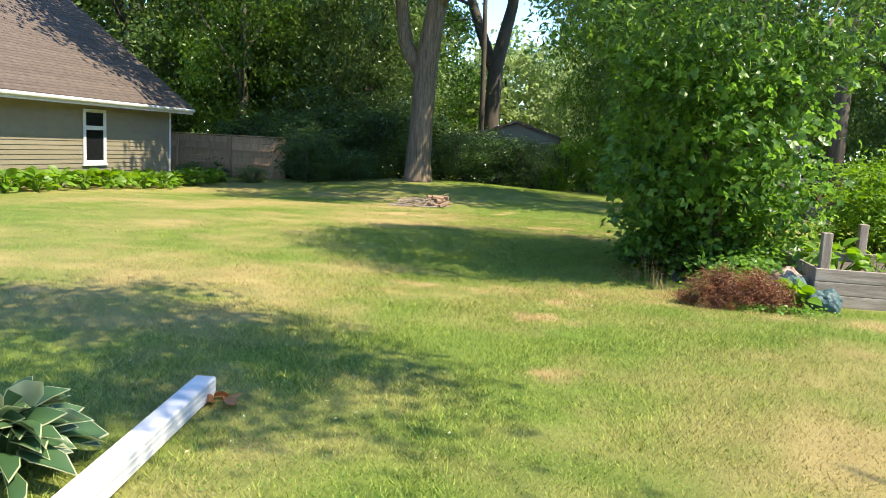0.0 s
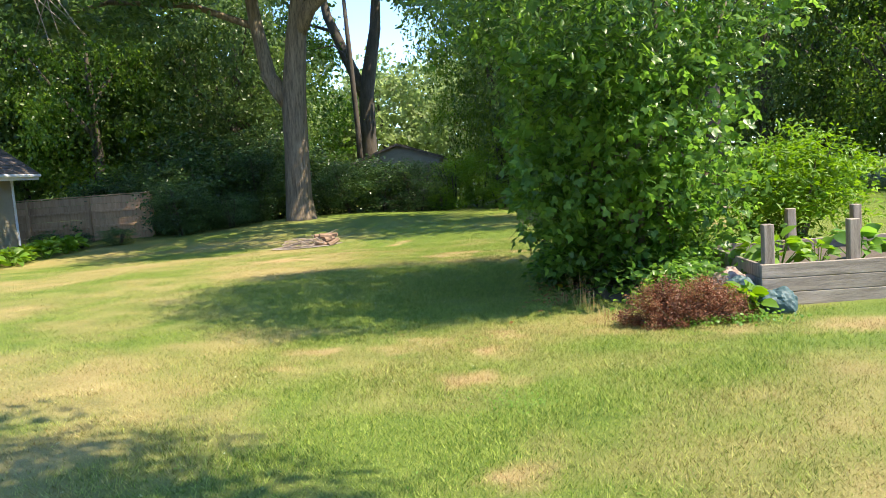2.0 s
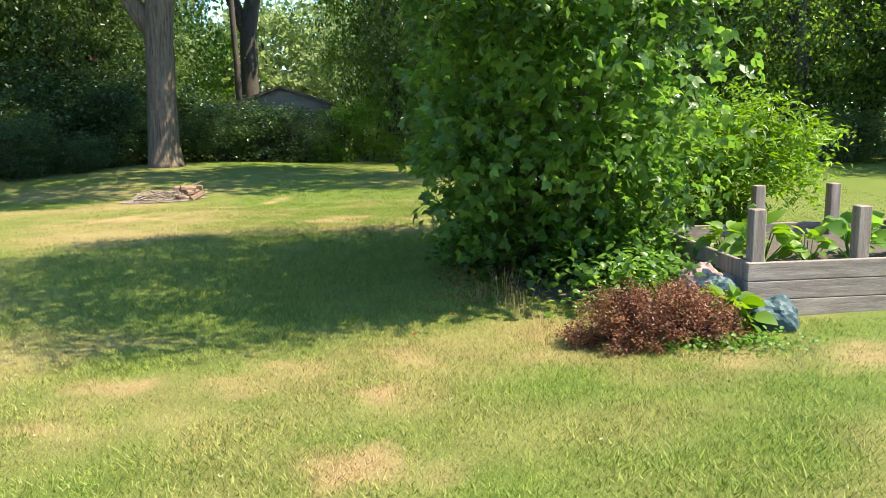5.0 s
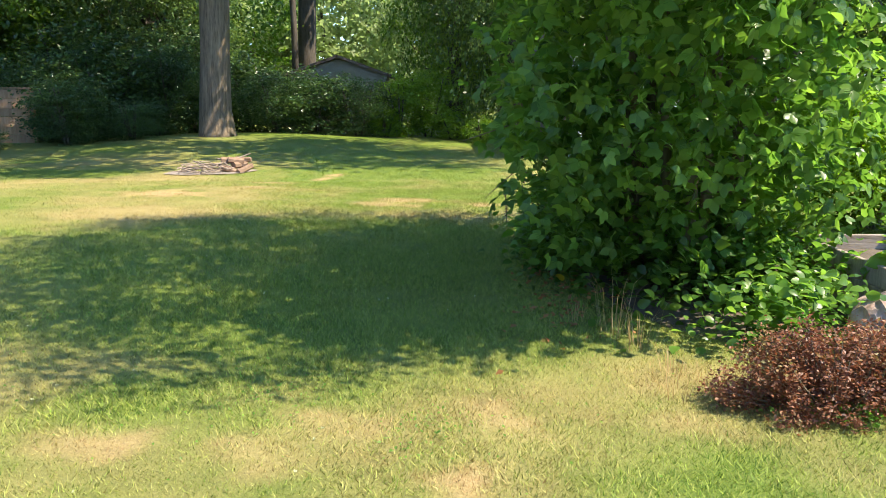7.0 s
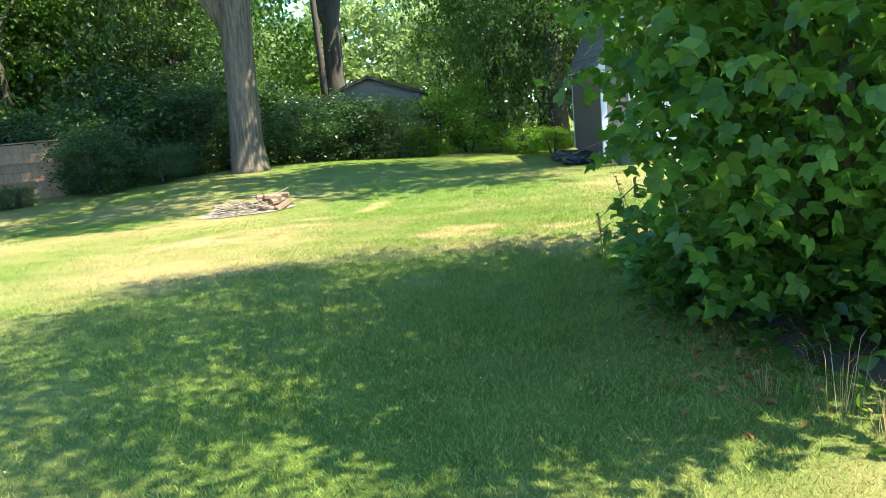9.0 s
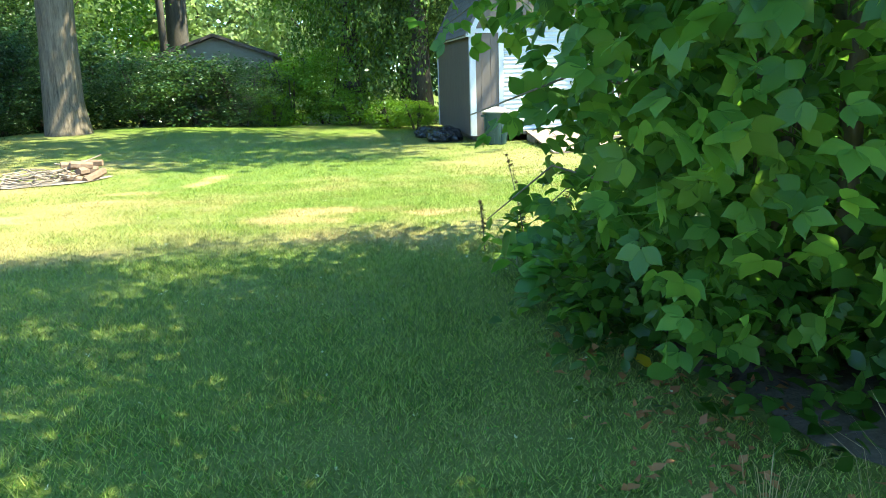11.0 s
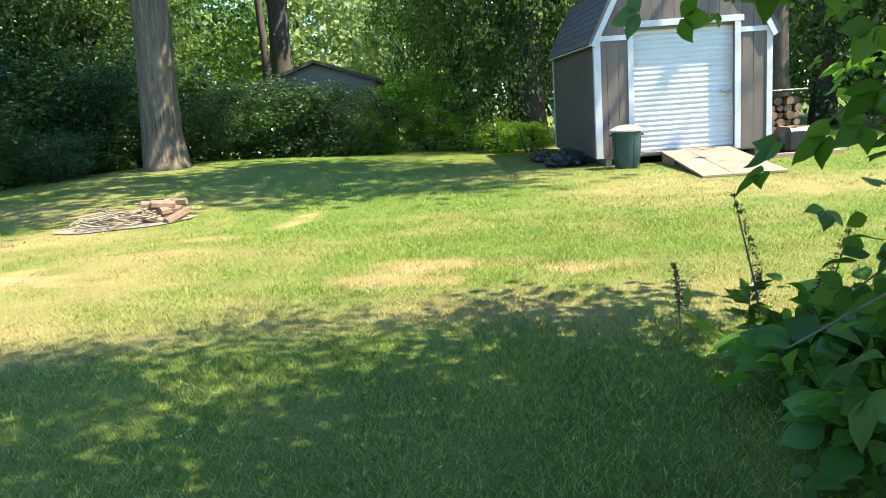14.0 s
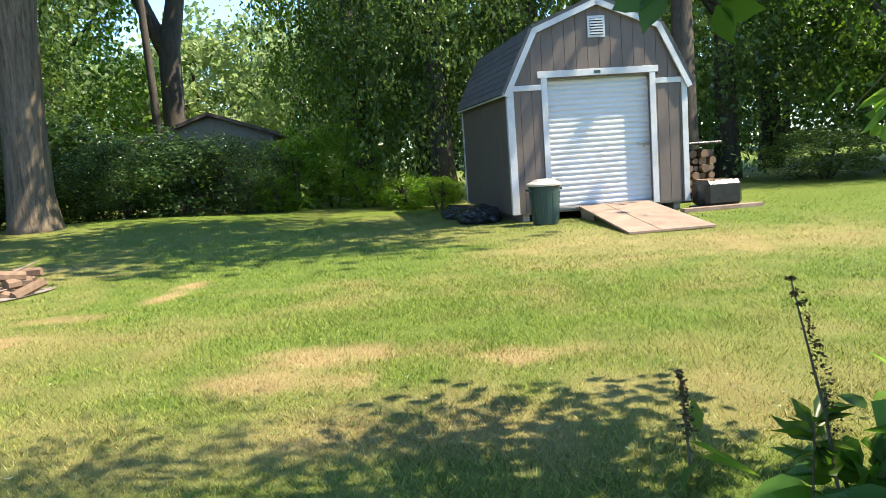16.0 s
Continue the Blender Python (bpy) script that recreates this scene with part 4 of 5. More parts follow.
            part("shingle_course", bm, SHED_ROOF, roof)
        w = n.normalized() * 0.095
        part("rake_trim", prism([(xa, za), (xb, zb), (xb - w.x, zb - w.z), (xa - w.x, za - w.z)], front + 0.002, f0 - 0.012), WHITE, s, "white rake board")
    part("drip_edge", box(-over - 0.055, -over - 0.03, front, back, low - 0.015, low + 0.05, 0.003), WHITE, s)
    # vent
    v = part("gable_vent", box(W / 2 - 0.155, W / 2 + 0.155, f0 - 0.004, f1, 2.90, 3.26, 0.003), WHITE, s, "white louvred gable vent")
    # black plate that paints the shade between the louvres
    part("vent_hole", box(W / 2 - 0.115, W / 2 + 0.115, f0 - 0.006, f0 - 0.0045, 2.94, 3.22, 0), BLACK_BAG, v)
    for k in range(6):
        bm = bar((W / 2 - 0.115, f0 - 0.016, 2.965 + k * 0.046), (W / 2 + 0.115, f0 - 0.016, 2.965 + k * 0.046), 0.012, 0.024)
        part("slat", bm, WHITE, v)
    # roll-up door: ribbed steel slats
    door = part("roll_up_door", box(d0 + 0.002, d1 - 0.002, 0.132, 0.142, 0.04, dt + 0.1, 0), STEEL_WHITE, s, "white ribbed steel roll-up door, closed")
    part("jamb", box(d0 - 0.02, d0 - 0.001, t, 0.2, 0, dt + 0.1, 0), WHITE, s)
    part("jamb", box(d1 + 0.001, d1 + 0.02, t, 0.2, 0, dt + 0.1, 0), WHITE, s)
    part("sill", box(d0, d1, -0.01, 0.2, 0.0, 0.04, 0.003), STEEL, s)
    rib = None
    rows = 24
    for k in range(rows):
        if rib is None:
            hgt = (dt - 0.04) / rows
            bm = prism([(0, 0), (0, hgt), (-0.004, hgt * 0.86), (-0.022, hgt * 0.6), (-0.022, hgt * 0.3), (-0.004, hgt * 0.06)], 0, 1)
            bm.transform(Matrix.Rotation(radians(-90), 4, "Z") @ Matrix.Identity(4))
            me = bpy.data.meshes.new("slat")
            for vv in bm.verts:
                x, y, z = vv.co
                vv.co = (d0 + 0.004 + abs(x) * (d1 - d0 - 0.008), 0.131 - abs(y), z)
            bmesh.ops.recalc_face_normals(bm, faces=bm.faces)
            bm.to_mesh(me)
            bm.free()
            rib = me
        ob = link_mesh("slat", rib, STEEL_WHITE, door)
        ob.location = (0, 0, 0.042 + k * hgt)
    latch = part("latch", box(d1 - 0.24, d1 - 0.02, 0.06, 0.106, 1.05, 1.085, 0.003), STEEL, door, "steel slide latch")
    part("padlock", box(d1 - 0.14, d1 - 0.09, 0.045, 0.075, 0.985, 1.05, 0.008), STEEL, latch)


build_shed()
LOTM = pose(-1.98, 27.4, 0, 0, 0, SHED_TURN)


def on_lot(u, v):
    p = LOTM @ Vector((u, v, 0))
    return p.x, p.y


def build_ramp():
    r = thing("ramp", LOTM, "wooden plywood ramp leading up to the shed door", "ramp")
    foot = gz(*on_lot(1.6, -2.9))
    for x0, x1 in ((1.14, 1.60), (1.615, 2.42)):
        bm = prism([(0, 0), (1, 0), (1, 1), (0, 1)], 0, 1)
        for v in bm.verts:
            x, y, z = v.co
            v.co = (x0 + (x1 - x0) * x - 0.28 * y, -0.05 - 2.85 * y, 0.07 + (foot - 0.06) * y + 0.03 * z)
        part("plank", bm, RAMP_WOOD, r, "weathered plywood sheet")
    for x in (1.2, 1.75, 2.3):
        part("bearer", box(x - 0.04, x + 0.0, -0.7, -0.08, foot - 0.02, 0.05, 0), GREY_WOOD, r)


build_ramp()


def build_can():
    x, y = on_lot(0.36, -0.62)
    c = thing("trash_can", pose(x, y, gz(x, y), 0, 0, 20), "dark green plastic trash can with a sun-bleached lid", "trash can")
    part("body", lathe([(0.2, 0), (0.21, 0.02), (0.255, 0.62), (0.275, 0.63), (0.275, 0.655), (0.24, 0.655)], 28), CAN_GREEN, c, smooth=False)
    part("lid", lathe([(0.288, 0.64), (0.292, 0.668), (0.27, 0.69), (0.2, 0.715), (0.17, 0.74), (0.06, 0.752)], 28), CAN_LID, c, "sun-bleached grey-pink lid")
    for a in (0, 180):
        m = Matrix.Rotation(radians(a), 4, "Z")
        bm = box(0.25, 0.30, -0.07, 0.07, 0.56, 0.6, 0.008)
        bm.transform(m)
        part("handle", bm, CAN_GREEN, c)
    for k in range(8):
        a = radians(k * 45 + 12)
        part("rib", bar((0.212 * math.cos(a), 0.212 * math.sin(a), 0.05), (0.247 * math.cos(a), 0.247 * math.sin(a), 0.54), 0.02, 0.02), CAN_GREEN, c)


build_can()


def crumpled(name, x, y, size, material, label, category, i, z=0.0, turn=0):
    """A slumped sack or stone: a lumpy closed form."""
    bm = bmesh.new()
    bmesh.ops.create_icosphere(bm, subdivisions=4, radius=1)
    for v in bm.verts:
        n = noise.noise(v.co * 1.3 + Vector((i * 3.1, 0, 0))) * 0.28 + noise.noise(v.co * 4 + Vector((0, i * 2.0, 0))) * 0.12
        v.co *= 1 + n
        v.co.z = max(v.co.z, -0.55)
        v.co = Vector((v.co.x * size[0], v.co.y * size[1], (v.co.z + 0.55) * size[2]))
    ob = part(name, bm, material)
    ob.matrix_world = pose(x, y, gz(x, y) + z, 0, 0, turn)
    return tagged(ob, label, category)


def shed_clutter():
    crumpled("tarp", *on_lot(-0.45, 0.9), (0.42, 0.55, 0.2), BLACK_BAG, "black plastic tarp bundle lying beside the shed", "tarp", 1)
    crumpled("tarp", *on_lot(-0.55, 2.1), (0.4, 0.5, 0.16), BLACK_BAG, "black plastic tarp bundle lying behind the shed", "tarp", 2)
    x, y = on_lot(3.65, -0.15)
    b = thing("wood_bundle", pose(x, y, gz(x, y), 0, 0, LOT), "stack of cut logs wrapped in clear plastic beside the shed", "firewood")
    gen = np.random.default_rng(91)
    for r in range(3):
        for k in range(3):
            p = (-0.22 + k * 0.2 + 0.05 * (r % 2), -0.28 + gen.uniform(0, 0.06), 0.13 + r * 0.15)
            part("log", tube([p, (p[0], p[1] + 0.5, p[2])], [0.085, 0.085], 9, rough=0.3), LOG, b)
    part("wrap", box(-0.36, 0.33, -0.32, 0.26, 0.04, 0.50, 0.07), BLACK_BAG, b, "black plastic wrap")
    part("base", box(-0.4, 0.5, -0.25, -0.1, 0.0, 0.05, 0.004), GREY_WOOD, b)
    part("base", box(-0.4, 0.5, 0.1, 0.25, 0.0, 0.05, 0.004), GREY_WOOD, b)
    pl = part("plank", box(-0.7, 0.75, -0.08, 0.08, 0, 0.07, 0.004), RAMP_WOOD)
    pl.matrix_world = pose(*on_lot(3.5, -0.55), gz(*on_lot(3.5, -0.55)), 0, 0, LOT)
    tagged(pl, "pale timber beam lying on the grass by the shed", "timber")
    x, y = on_lot(3.95, 1.3)
    w = thing("firewood_stack", pose(x, y, gz(x, y), 0, 0, LOT), "stack of split firewood under a dark cover", "firewood")
    for r in range(7):
        for k in range(5):
            jx, jy, rr = gen.normal(0, 0.02), gen.normal(0, 0.04), gen.uniform(0.055, 0.09)
            part("log", tube([(-0.4 + k * 0.17 + jx, -0.2 + jy, 0.1 + r * 0.14), (-0.4 + k * 0.17, 0.35, 0.1 + r * 0.14)], [rr, rr], 7, rough=0.5), LOG, w)
    part("cover", box(-0.52, 0.5, -0.25, 0.45, 1.1, 1.16, 0.02), BLACK_BAG, w, "black plastic cover")


shed_clutter()


def build_far_shed():
    s = thing("shed", pose(-10.3, 35.9, 0.0, 0, 0, 14), "weathered shed with pale siding behind the shrubs", "shed")
    W, H, P = 3.6, 2.12, 2.70
    part("wall", prism([(-W / 2, 0), (-W / 2, H), (0, P), (W / 2, H), (W / 2, 0)], 0, 4), SIDING, s)
    for k in range(24):
        z = k * 0.14
        half = W / 2 if z < H - 0.14 else W / 2 * (P - z - 0.14) / (P - H)
        if half > 0.1:
            part("siding_board", box(-half, half, -0.022, -0.001, z + 0.004, z + 0.136, 0), SIDING, s)
    for a in (-1, 1):
        part("roof", prism([(0, P + 0.02), (0, P + 0.12), (a * (W / 2 + 0.25), H - 0.02), (a * (W / 2 + 0.25), H - 0.12)], -0.3, 4.3), SHINGLE, s)


build_far_shed()

# ---- the big shrub and its bed ----
def build_bush():
    x, y = 0.0, 14.6
    t = thing("maple_shrub", pose(x, y, gz(x, y)), "large multi-stemmed maple shrub with dense dark green leaves", "shrub")
    gen = np.random.default_rng(141)
    for k in range(16):
        a = gen.uniform(0, 6.28)
        r0, r1, h = gen.uniform(0.1, 0.55), gen.uniform(0.5, 1.6), gen.uniform(3.4, 5.8)
        c, s = math.cos(a), math.sin(a)
        pts = [(c * r0, s * r0, -0.08), (c * (r0 + 0.1), s * (r0 + 0.1), h * 0.3), (c * (r0 + r1) / 2, s * (r0 + r1) / 2, h * 0.6), (c * r1, s * r1, h)]
        part("stem", tube(pts, [0.045, 0.038, 0.028, 0.01], 8, rough=0.2), STEM, t, smooth=True)
    def clear(p, gap=0.85):
        ax, ay, bx, by = -1.9 - x, 11.6 - y, -2.5 - x, 14.7 - y
        q = np.clip(((p[:, 0] - ax) * (bx - ax) + (p[:, 1] - ay) * (by - ay)) / ((bx - ax) ** 2 + (by - ay) ** 2), 0, 1)
        off = np.hypot(p[:, 0] - ax - q * (bx - ax), p[:, 1] - ay - q * (by - ay))
        return p[(off > gap + 0.35 * step((1.0 - p[:, 2]) / 0.6)) | (p[:, 2] > 3.0)]

    def places(n, each, lo, hi):
        z = gen.uniform(lo, hi, n)
        a = gen.uniform(0, 6.28, n)
        wide = (1.0 + 0.6 * step((z - 0.3) / 1.6) + 0.5 * step((z - 2.2) / 1.4)) * (1 - 0.5 * step((z - 5.4) / 1.6))
        r = wide * gen.uniform(0.02, 1.0, n) ** 0.5 * (1 + 0.16 * np.sin(a * 3 + z * 2))
        deep = 1.05 + 0.3 * step((z - 2.6) / 1.0)
        c = np.stack([np.cos(a) * r - 0.15 - 0.35 * step((z - 0.7) / 1.4), np.sin(a) * r * deep + 0.05 - 0.6 * step((z - 0.6) / 1.2), z], 1)
        k = gen.normal(size=(n, each, 3)) * np.array([0.2, 0.2, 0.13])
        c[:, 0] += 0.3 * step((z - 2.4) / 1.0) * (c[:, 0] > 0.3)
        return clear((c[:, None] + k).reshape(-1, 3))
    link_mesh("crown", leaves("crown", places(380, 28, 0.35, 3.2), 0.092, gen, TRIFOLIATE, 0.7, 0.6), LEAF_BUSH_LIFTED, t)
    link_mesh("crown", leaves("crown", places(900, 50, 2.2, 6.7), 0.10, gen, SLIM, 0.4, 0.6), LEAF_SLIM_DIMMED, t)
    link_mesh("undergrowth", leaves("undergrowth", places(100, 22, 0.08, 0.8), 0.085, gen, MAPLE, 0.8, 0.3), LEAF_MID, t, "low leafy suckers round the foot")
    # outer sprays: a thin twig with its leaves
    for (bx, by, bz), (ex, ey, ez), n in SPRAYS:
        part("branch", tube([(bx, by, bz), ((bx + ex) / 2, (by + ey) / 2, max(bz, ez) + 0.08), (ex, ey, ez)], [0.007, 0.005, 0.0025], 6), STEM, t)
        q = gen.uniform(0, 1, (n, 1))
        at = np.array((bx, by, bz)) * (1 - q) + np.array((ex, ey, ez)) * q + gen.normal(0, 0.07, (n, 3))
        tagged(link_mesh("spray", leaves("spray", clear(at, 0.55), 0.10, gen, TRIFOLIATE, 0.9, 0.5), LEAF_BUSH_LIFTED, t), kind="stuff")
    # the overhanging boughs towards the bed's far end
    over = gen.normal(size=(110, 3)) * np.array((0.42, 0.5, 0.28)) + np.array((-0.55, 1.75, 2.45))
    at = (over[:, None] + gen.normal(size=(110, 22, 3)) * np.array((0.17, 0.17, 0.10))).reshape(-1, 3)
    link_mesh("crown", leaves("crown", clear(at, 0.8), 0.095, gen, MAPLE, 0.7, 0.6), LEAF_BUSH_LIFTED, t)


SPRAYS = [((-0.9, 1.6, 1.6), (-1.6, 2.2, 1.75), 26), ((-0.9, 2.1, 2.2), (-1.5, 2.6, 2.05), 26), ((-1.0, -0.5, 1.2), (-1.75, -0.7, 1.15), 20),
          ((-0.5, 2.0, 1.5), (-0.95, 2.7, 1.2), 20), ((-1.0, 0.2, 1.3), (-1.55, 0.6, 1.05), 26), ((-1.0, 1.2, 1.8), (-1.98, 1.35, 1.55), 24), ((-1.2, 0.0, 2.2), (-1.9, 0.9, 2.0), 26),
          ((-1.1, -0.2, 0.8), (-1.7, 0.2, 0.6), 22), ((-0.8, 0.8, 0.7), (-1.4, 0.9, 0.5), 20), ((-0.6, 1.5, 2.3), (-1.25, 1.9, 1.8), 26), ((-0.5, 1.9, 2.6), (-0.75, 2.5, 1.75), 24)]


build_bush()


def build_barberry():
    x, y = 0.46, 11.98
    t = thing("barberry", pose(x, y, gz(x, y), 0, 0, 12), "low rounded barberry bush with dark red leaves", "shrub")
    gen = np.random.default_rng(151)
    bm = bmesh.new()
    ends = []
    for k in range(150):
        a, q = gen.uniform(0, 6.28), gen.uniform(0.05, 1) ** 0.5
        top = (0.05 + 0.33 * (1 - q ** 3)) * gen.uniform(0.8, 1.12)
        e = (0.64 * q * math.cos(a), 0.40 * q * math.sin(a), top)
        tube([(e[0] * 0.25, e[1] * 0.25, -0.02), (e[0] * 0.75, e[1] * 0.75, e[2] * 0.6), e], [0.005, 0.0035, 0.0015], 4, bm, cap=False)
        ends.append(e)
    tagged(part("twig", bm, STEM, t, "thin thorny stems"), kind="stuff")
    e = np.array(ends)
    q = gen.uniform(0.25, 1.05, (150, 170, 1))
    at = (e[:, None] * np.concatenate([0.55 + 0.45 * q, 0.55 + 0.45 * q, q], 2) + gen.normal(0, 0.03, (150, 170, 3))).reshape(-1, 3)
    at[:, 2] = np.maximum(at[:, 2], 0.015)
    link_mesh("foliage", leaves("foliage", at, 0.022, gen, SIMPLE, 0.8, -0.3), LEAF_RED, t)


build_barberry()


def blade_tuft(name, x, y, n, height, spread, material, label, i, width=0.006, category="grass"):
    gen = np.random.default_rng(500 + i)
    a = gen.uniform(0, 6.28, n)
    r = gen.uniform(0, spread, n) ** 1.0
    h = height * gen.uniform(0.5, 1.1, n)
    base = np.stack([np.cos(a) * r * 0.5, np.sin(a) * r * 0.5, 0 * a], 1)
    out = np.stack([np.cos(a), np.sin(a), 0 * a], 1) * (h * gen.uniform(0.1, 0.6, n))[:, None]
    side = np.stack([-np.sin(a), np.cos(a), 0 * a], 1) * width
    mid = base + out * 0.35 + np.array([0, 0, 1]) * (h * 0.65)[:, None]
    tip = base + out + np.array([0, 0, 1]) * (h * gen.uniform(0.75, 1.0, n))[:, None]
    co = np.stack([base - side, base + side, mid - side * 0.8, mid + side * 0.8, tip], 1).reshape(-1, 3)
    tris = (np.array([(0, 1, 3), (0, 3, 2), (2, 3, 4)])[None] + (np.arange(n) * 5)[:, None, None]).reshape(-1, 3)
    ob = link_mesh(name, tri_mesh(name, co, tris), material)
    ob.matrix_world = pose(x, y, gz(x, y))
    return tagged(ob, label, category)


for i, (x, y, h) in enumerate([(-0.3, 12.3, 0.2), (-0.15, 12.1, 0.16), (-0.6, 12.95, 0.46), (-0.45, 12.7, 0.34), (-0.85, 13.3, 0.25), (-0.3, 11.95, 0.14)]):
    blade_tuft("grass_tuft", x, y, 18, h, 0.22, DRY_GRASS, "tall dry straw-coloured grass tuft at the shrub's foot", i, 0.0018)


def ground_cover(name, cx, cy, rx, ry, n, size, material, label, i, high=0.12, shape=BROAD):
    gen = np.random.default_rng(600 + i)
    P = gen.normal(0, 0.5, (n, 2)) * (rx, ry) + (cx, cy)
    at = np.stack([P[:, 0], P[:, 1], ground_z(P[:, 0], P[:, 1]) + 0.015 + gen.uniform(0, high, n)], 1)
    tagged(link_mesh(name, leaves(name, at, size, gen, shape, 1.3, 0.1), material), label, "ground cover", kind="stuff")


ground_cover("ground_cover", 0.75, 11.85, 0.6, 0.2, 600, 0.036, LEAF_HOSTA, "low creeping green weeds in front of the barberry", 1, 0.06)
ground_cover("undergrowth", -0.3, 14.8, 0.8, 1.4, 1500, 0.085, LEAF_MID, "low leafy undergrowth along the shrub bed", 2, 0.35)
ground_cover("undergrowth", -0.6, 15.9, 0.6, 0.8, 1100, 0.09, LEAF_BUSH_LIFTED, "knee-high leafy undergrowth along the shrub bed", 3, 0.4)
ground_cover("undergrowth", 0.5, 13.9, 0.5, 0.7, 1100, 0.08, LEAF_BUSH_LIFTED, "leafy undergrowth between the shrub and the raised bed", 5, 0.45)
ground_cover("undergrowth", -1.05, 15.0, 0.4, 0.6, 420, 0.08, LEAF_MID, "low leafy undergrowth spilling onto the lawn", 6, 0.3)
ground_cover("undergrowth", 0.45, 13.0, 0.6, 0.4, 600, 0.075, LEAF_BUSH_LIFTED, "leafy suckers at the foot of the big shrub", 7, 0.4)
ground_cover("fallen_leaf", -0.98, 14.4, 0.02, 0.02, 1, 0.12, YELLOW, "single bright yellow fallen leaf", 8, 0.01)
ground_cover("leaf_litter", -0.9, 14.3, 0.45, 1.6, 260, 0.06, DEAD_LEAF, "brown leaf litter on the bare soil of the bed", 4, 0.01, SIMPLE)


def build_bed_soil():
    gen = np.random.default_rng(77)
    bm = bmesh.new()
    ring = []
    for k in range(40):
        a = 2 * math.pi * k / 40
        r = 1 + 0.08 * math.sin(3 * a) + gen.uniform(-0.03, 0.03)
        x, y = 0.3 + 1.25 * r * math.cos(a), 14.95 + 1.9 * r * math.sin(a)
        ring.append(bm.verts.new((x, y, gz(x, y) + 0.006)))
    for f in (0.7, 0.4):
        inner = []
        for v in ring[:40]:
            x, y = 0.3 + (v.co.x - 0.3) * f, 14.95 + (v.co.y - 14.95) * f
            inner.append((x, y))
        prev = ring[-40:]
        now = [bm.verts.new((x, y, gz(x, y) + 0.03)) for x, y in inner]
        for k in range(40):
            bm.faces.new((prev[k], prev[(k + 1) % 40], now[(k + 1) % 40], now[k]))
        ring = ring + now
        ring = ring[:40] + now
    bm.faces.new(ring[-40:])
    tagged(part("soil_bed", bm, SOIL), "bare dark soil of the shrub bed", "soil", kind="structure")


build_bed_soil()


def dock(x, y, height, i, lean=(0.05, 0.0)):
    """A dock stalk gone to seed."""
    gen = np.random.default_rng(700 + i)
    t = thing("dock_plant", pose(x, y, gz(x, y)), "tall dock weed with brown seed heads", "plant", "docks at the bed's end")
    top = (lean[0], lean[1], height)
    part("stalk", tube([(0, 0, -0.02), (lean[0] * 0.4, lean[1] * 0.4, height * 0.5), top], [0.006, 0.005, 0.002], 5), STEM, t)
    q = np.repeat(np.linspace(0.45, 1, 13), 26)
    at = np.stack([lean[0] * q * q, lean[1] * q * q, height * q], 1) + gen.normal(0, 1, (len(q), 3)) * (0.017 * (1.25 - q))[:, None]
    tagged(link_mesh("seed_head", leaves("seed_head", at, 0.014, gen, SIMPLE, 0.3, 0.2), SEED, t, "brown-green seed clusters"), kind="stuff")
    at = np.stack([gen.normal(0, 0.015, 5), gen.normal(0, 0.015, 5), height * gen.uniform(0.1, 0.45, 5)], 1)
    link_mesh("leaf", leaves("leaf", at, 0.17, gen, LONG, 0.8, 0.2), LEAF_MID, t)


def spiky_weed(x, y, height, i):
    """A weed with a whorl of narrow leaves at its top."""
    gen = np.random.default_rng(760 + i)
    t = thing("weed", pose(x, y, gz(x, y)), "tall weed with a whorl of narrow green leaves", "plant")
    part("stalk", tube([(0, 0, -0.02), (0.01, 0, height)], [0.004, 0.003], 5), STEM, t)
    n = 34
    a = gen.uniform(0, 6.28, n)
    q = gen.uniform(0.65, 1.0, n)
    at = np.stack([0.01 * q, 0 * a, height * q], 1)
    head = np.stack([np.cos(a), np.sin(a), 0.9 * (q - 0.75) * 4], 1)
    link_mesh("foliage", leaves("foliage", at, 0.11, gen, LONG, 0.8, 0.0, head, 0.15), LEAF_MID, t)


spiky_weed(-1.5, 16.3, 0.36, 0)
SEED = leafy("dock_seed", [(0.15, (0.05, 0.05, 0.02)), (0.85, (0.14, 0.10, 0.045))], 0.2, 0.6, 5.0)
for i, (x, y, h, l) in enumerate([(-1.42, 16.25, 0.77, (-0.14, 0.02)), (-1.72, 16.75, 0.38, (-0.03, 0)), (-1.25, 16.3, 0.66, (0.16, 0)), (-1.3, 16.2, 0.45, (0.06, 0))]):
    dock(x, y, h, i, l)
for i, (x, y, s, h) in enumerate([(-1.1, 16.25, 0.46, 1.0), (-0.75, 16.2, 0.5, 0.9), (-1.15, 15.85, 0.44, 1.0), (-0.55, 16.6, 0.48, 0.9), (-0.95, 15.5, 0.4, 0.8), (-1.38, 15.95, 0.38, 0.9), (-1.25, 15.5, 0.36, 0.9), (-1.1, 15.1, 0.34, 0.8), (-1.3, 16.35, 0.36, 0.75)]):
    hosta(x, y, s, 40, 60 + i, LEAF_HOSTA, "broad-leaved green hosta at the end of the bed", "hostas at the bed's end", height=h)
hosta(1.02, 12.25, 0.36, 44, 70, LEAF_BRIGHT, "bright yellow-green hosta beside the barberry")
crumpled("plastic_sack", 1.3, 12.28, (0.17, 0.14, 0.15), TEAL_BAG, "crumpled teal plastic sack lying by the raised bed", "sack", 7)
crumpled("plastic_sack", 1.0, 12.6, (0.16, 0.14, 0.2), TEAL_BAG, "crumpled teal plastic sack behind the hosta", "sack", 8)
crumpled("stone", 0.95, 12.85, (0.2, 0.16, 0.24), STONE, "pinkish field stone beside the raised bed", "stone", 9)


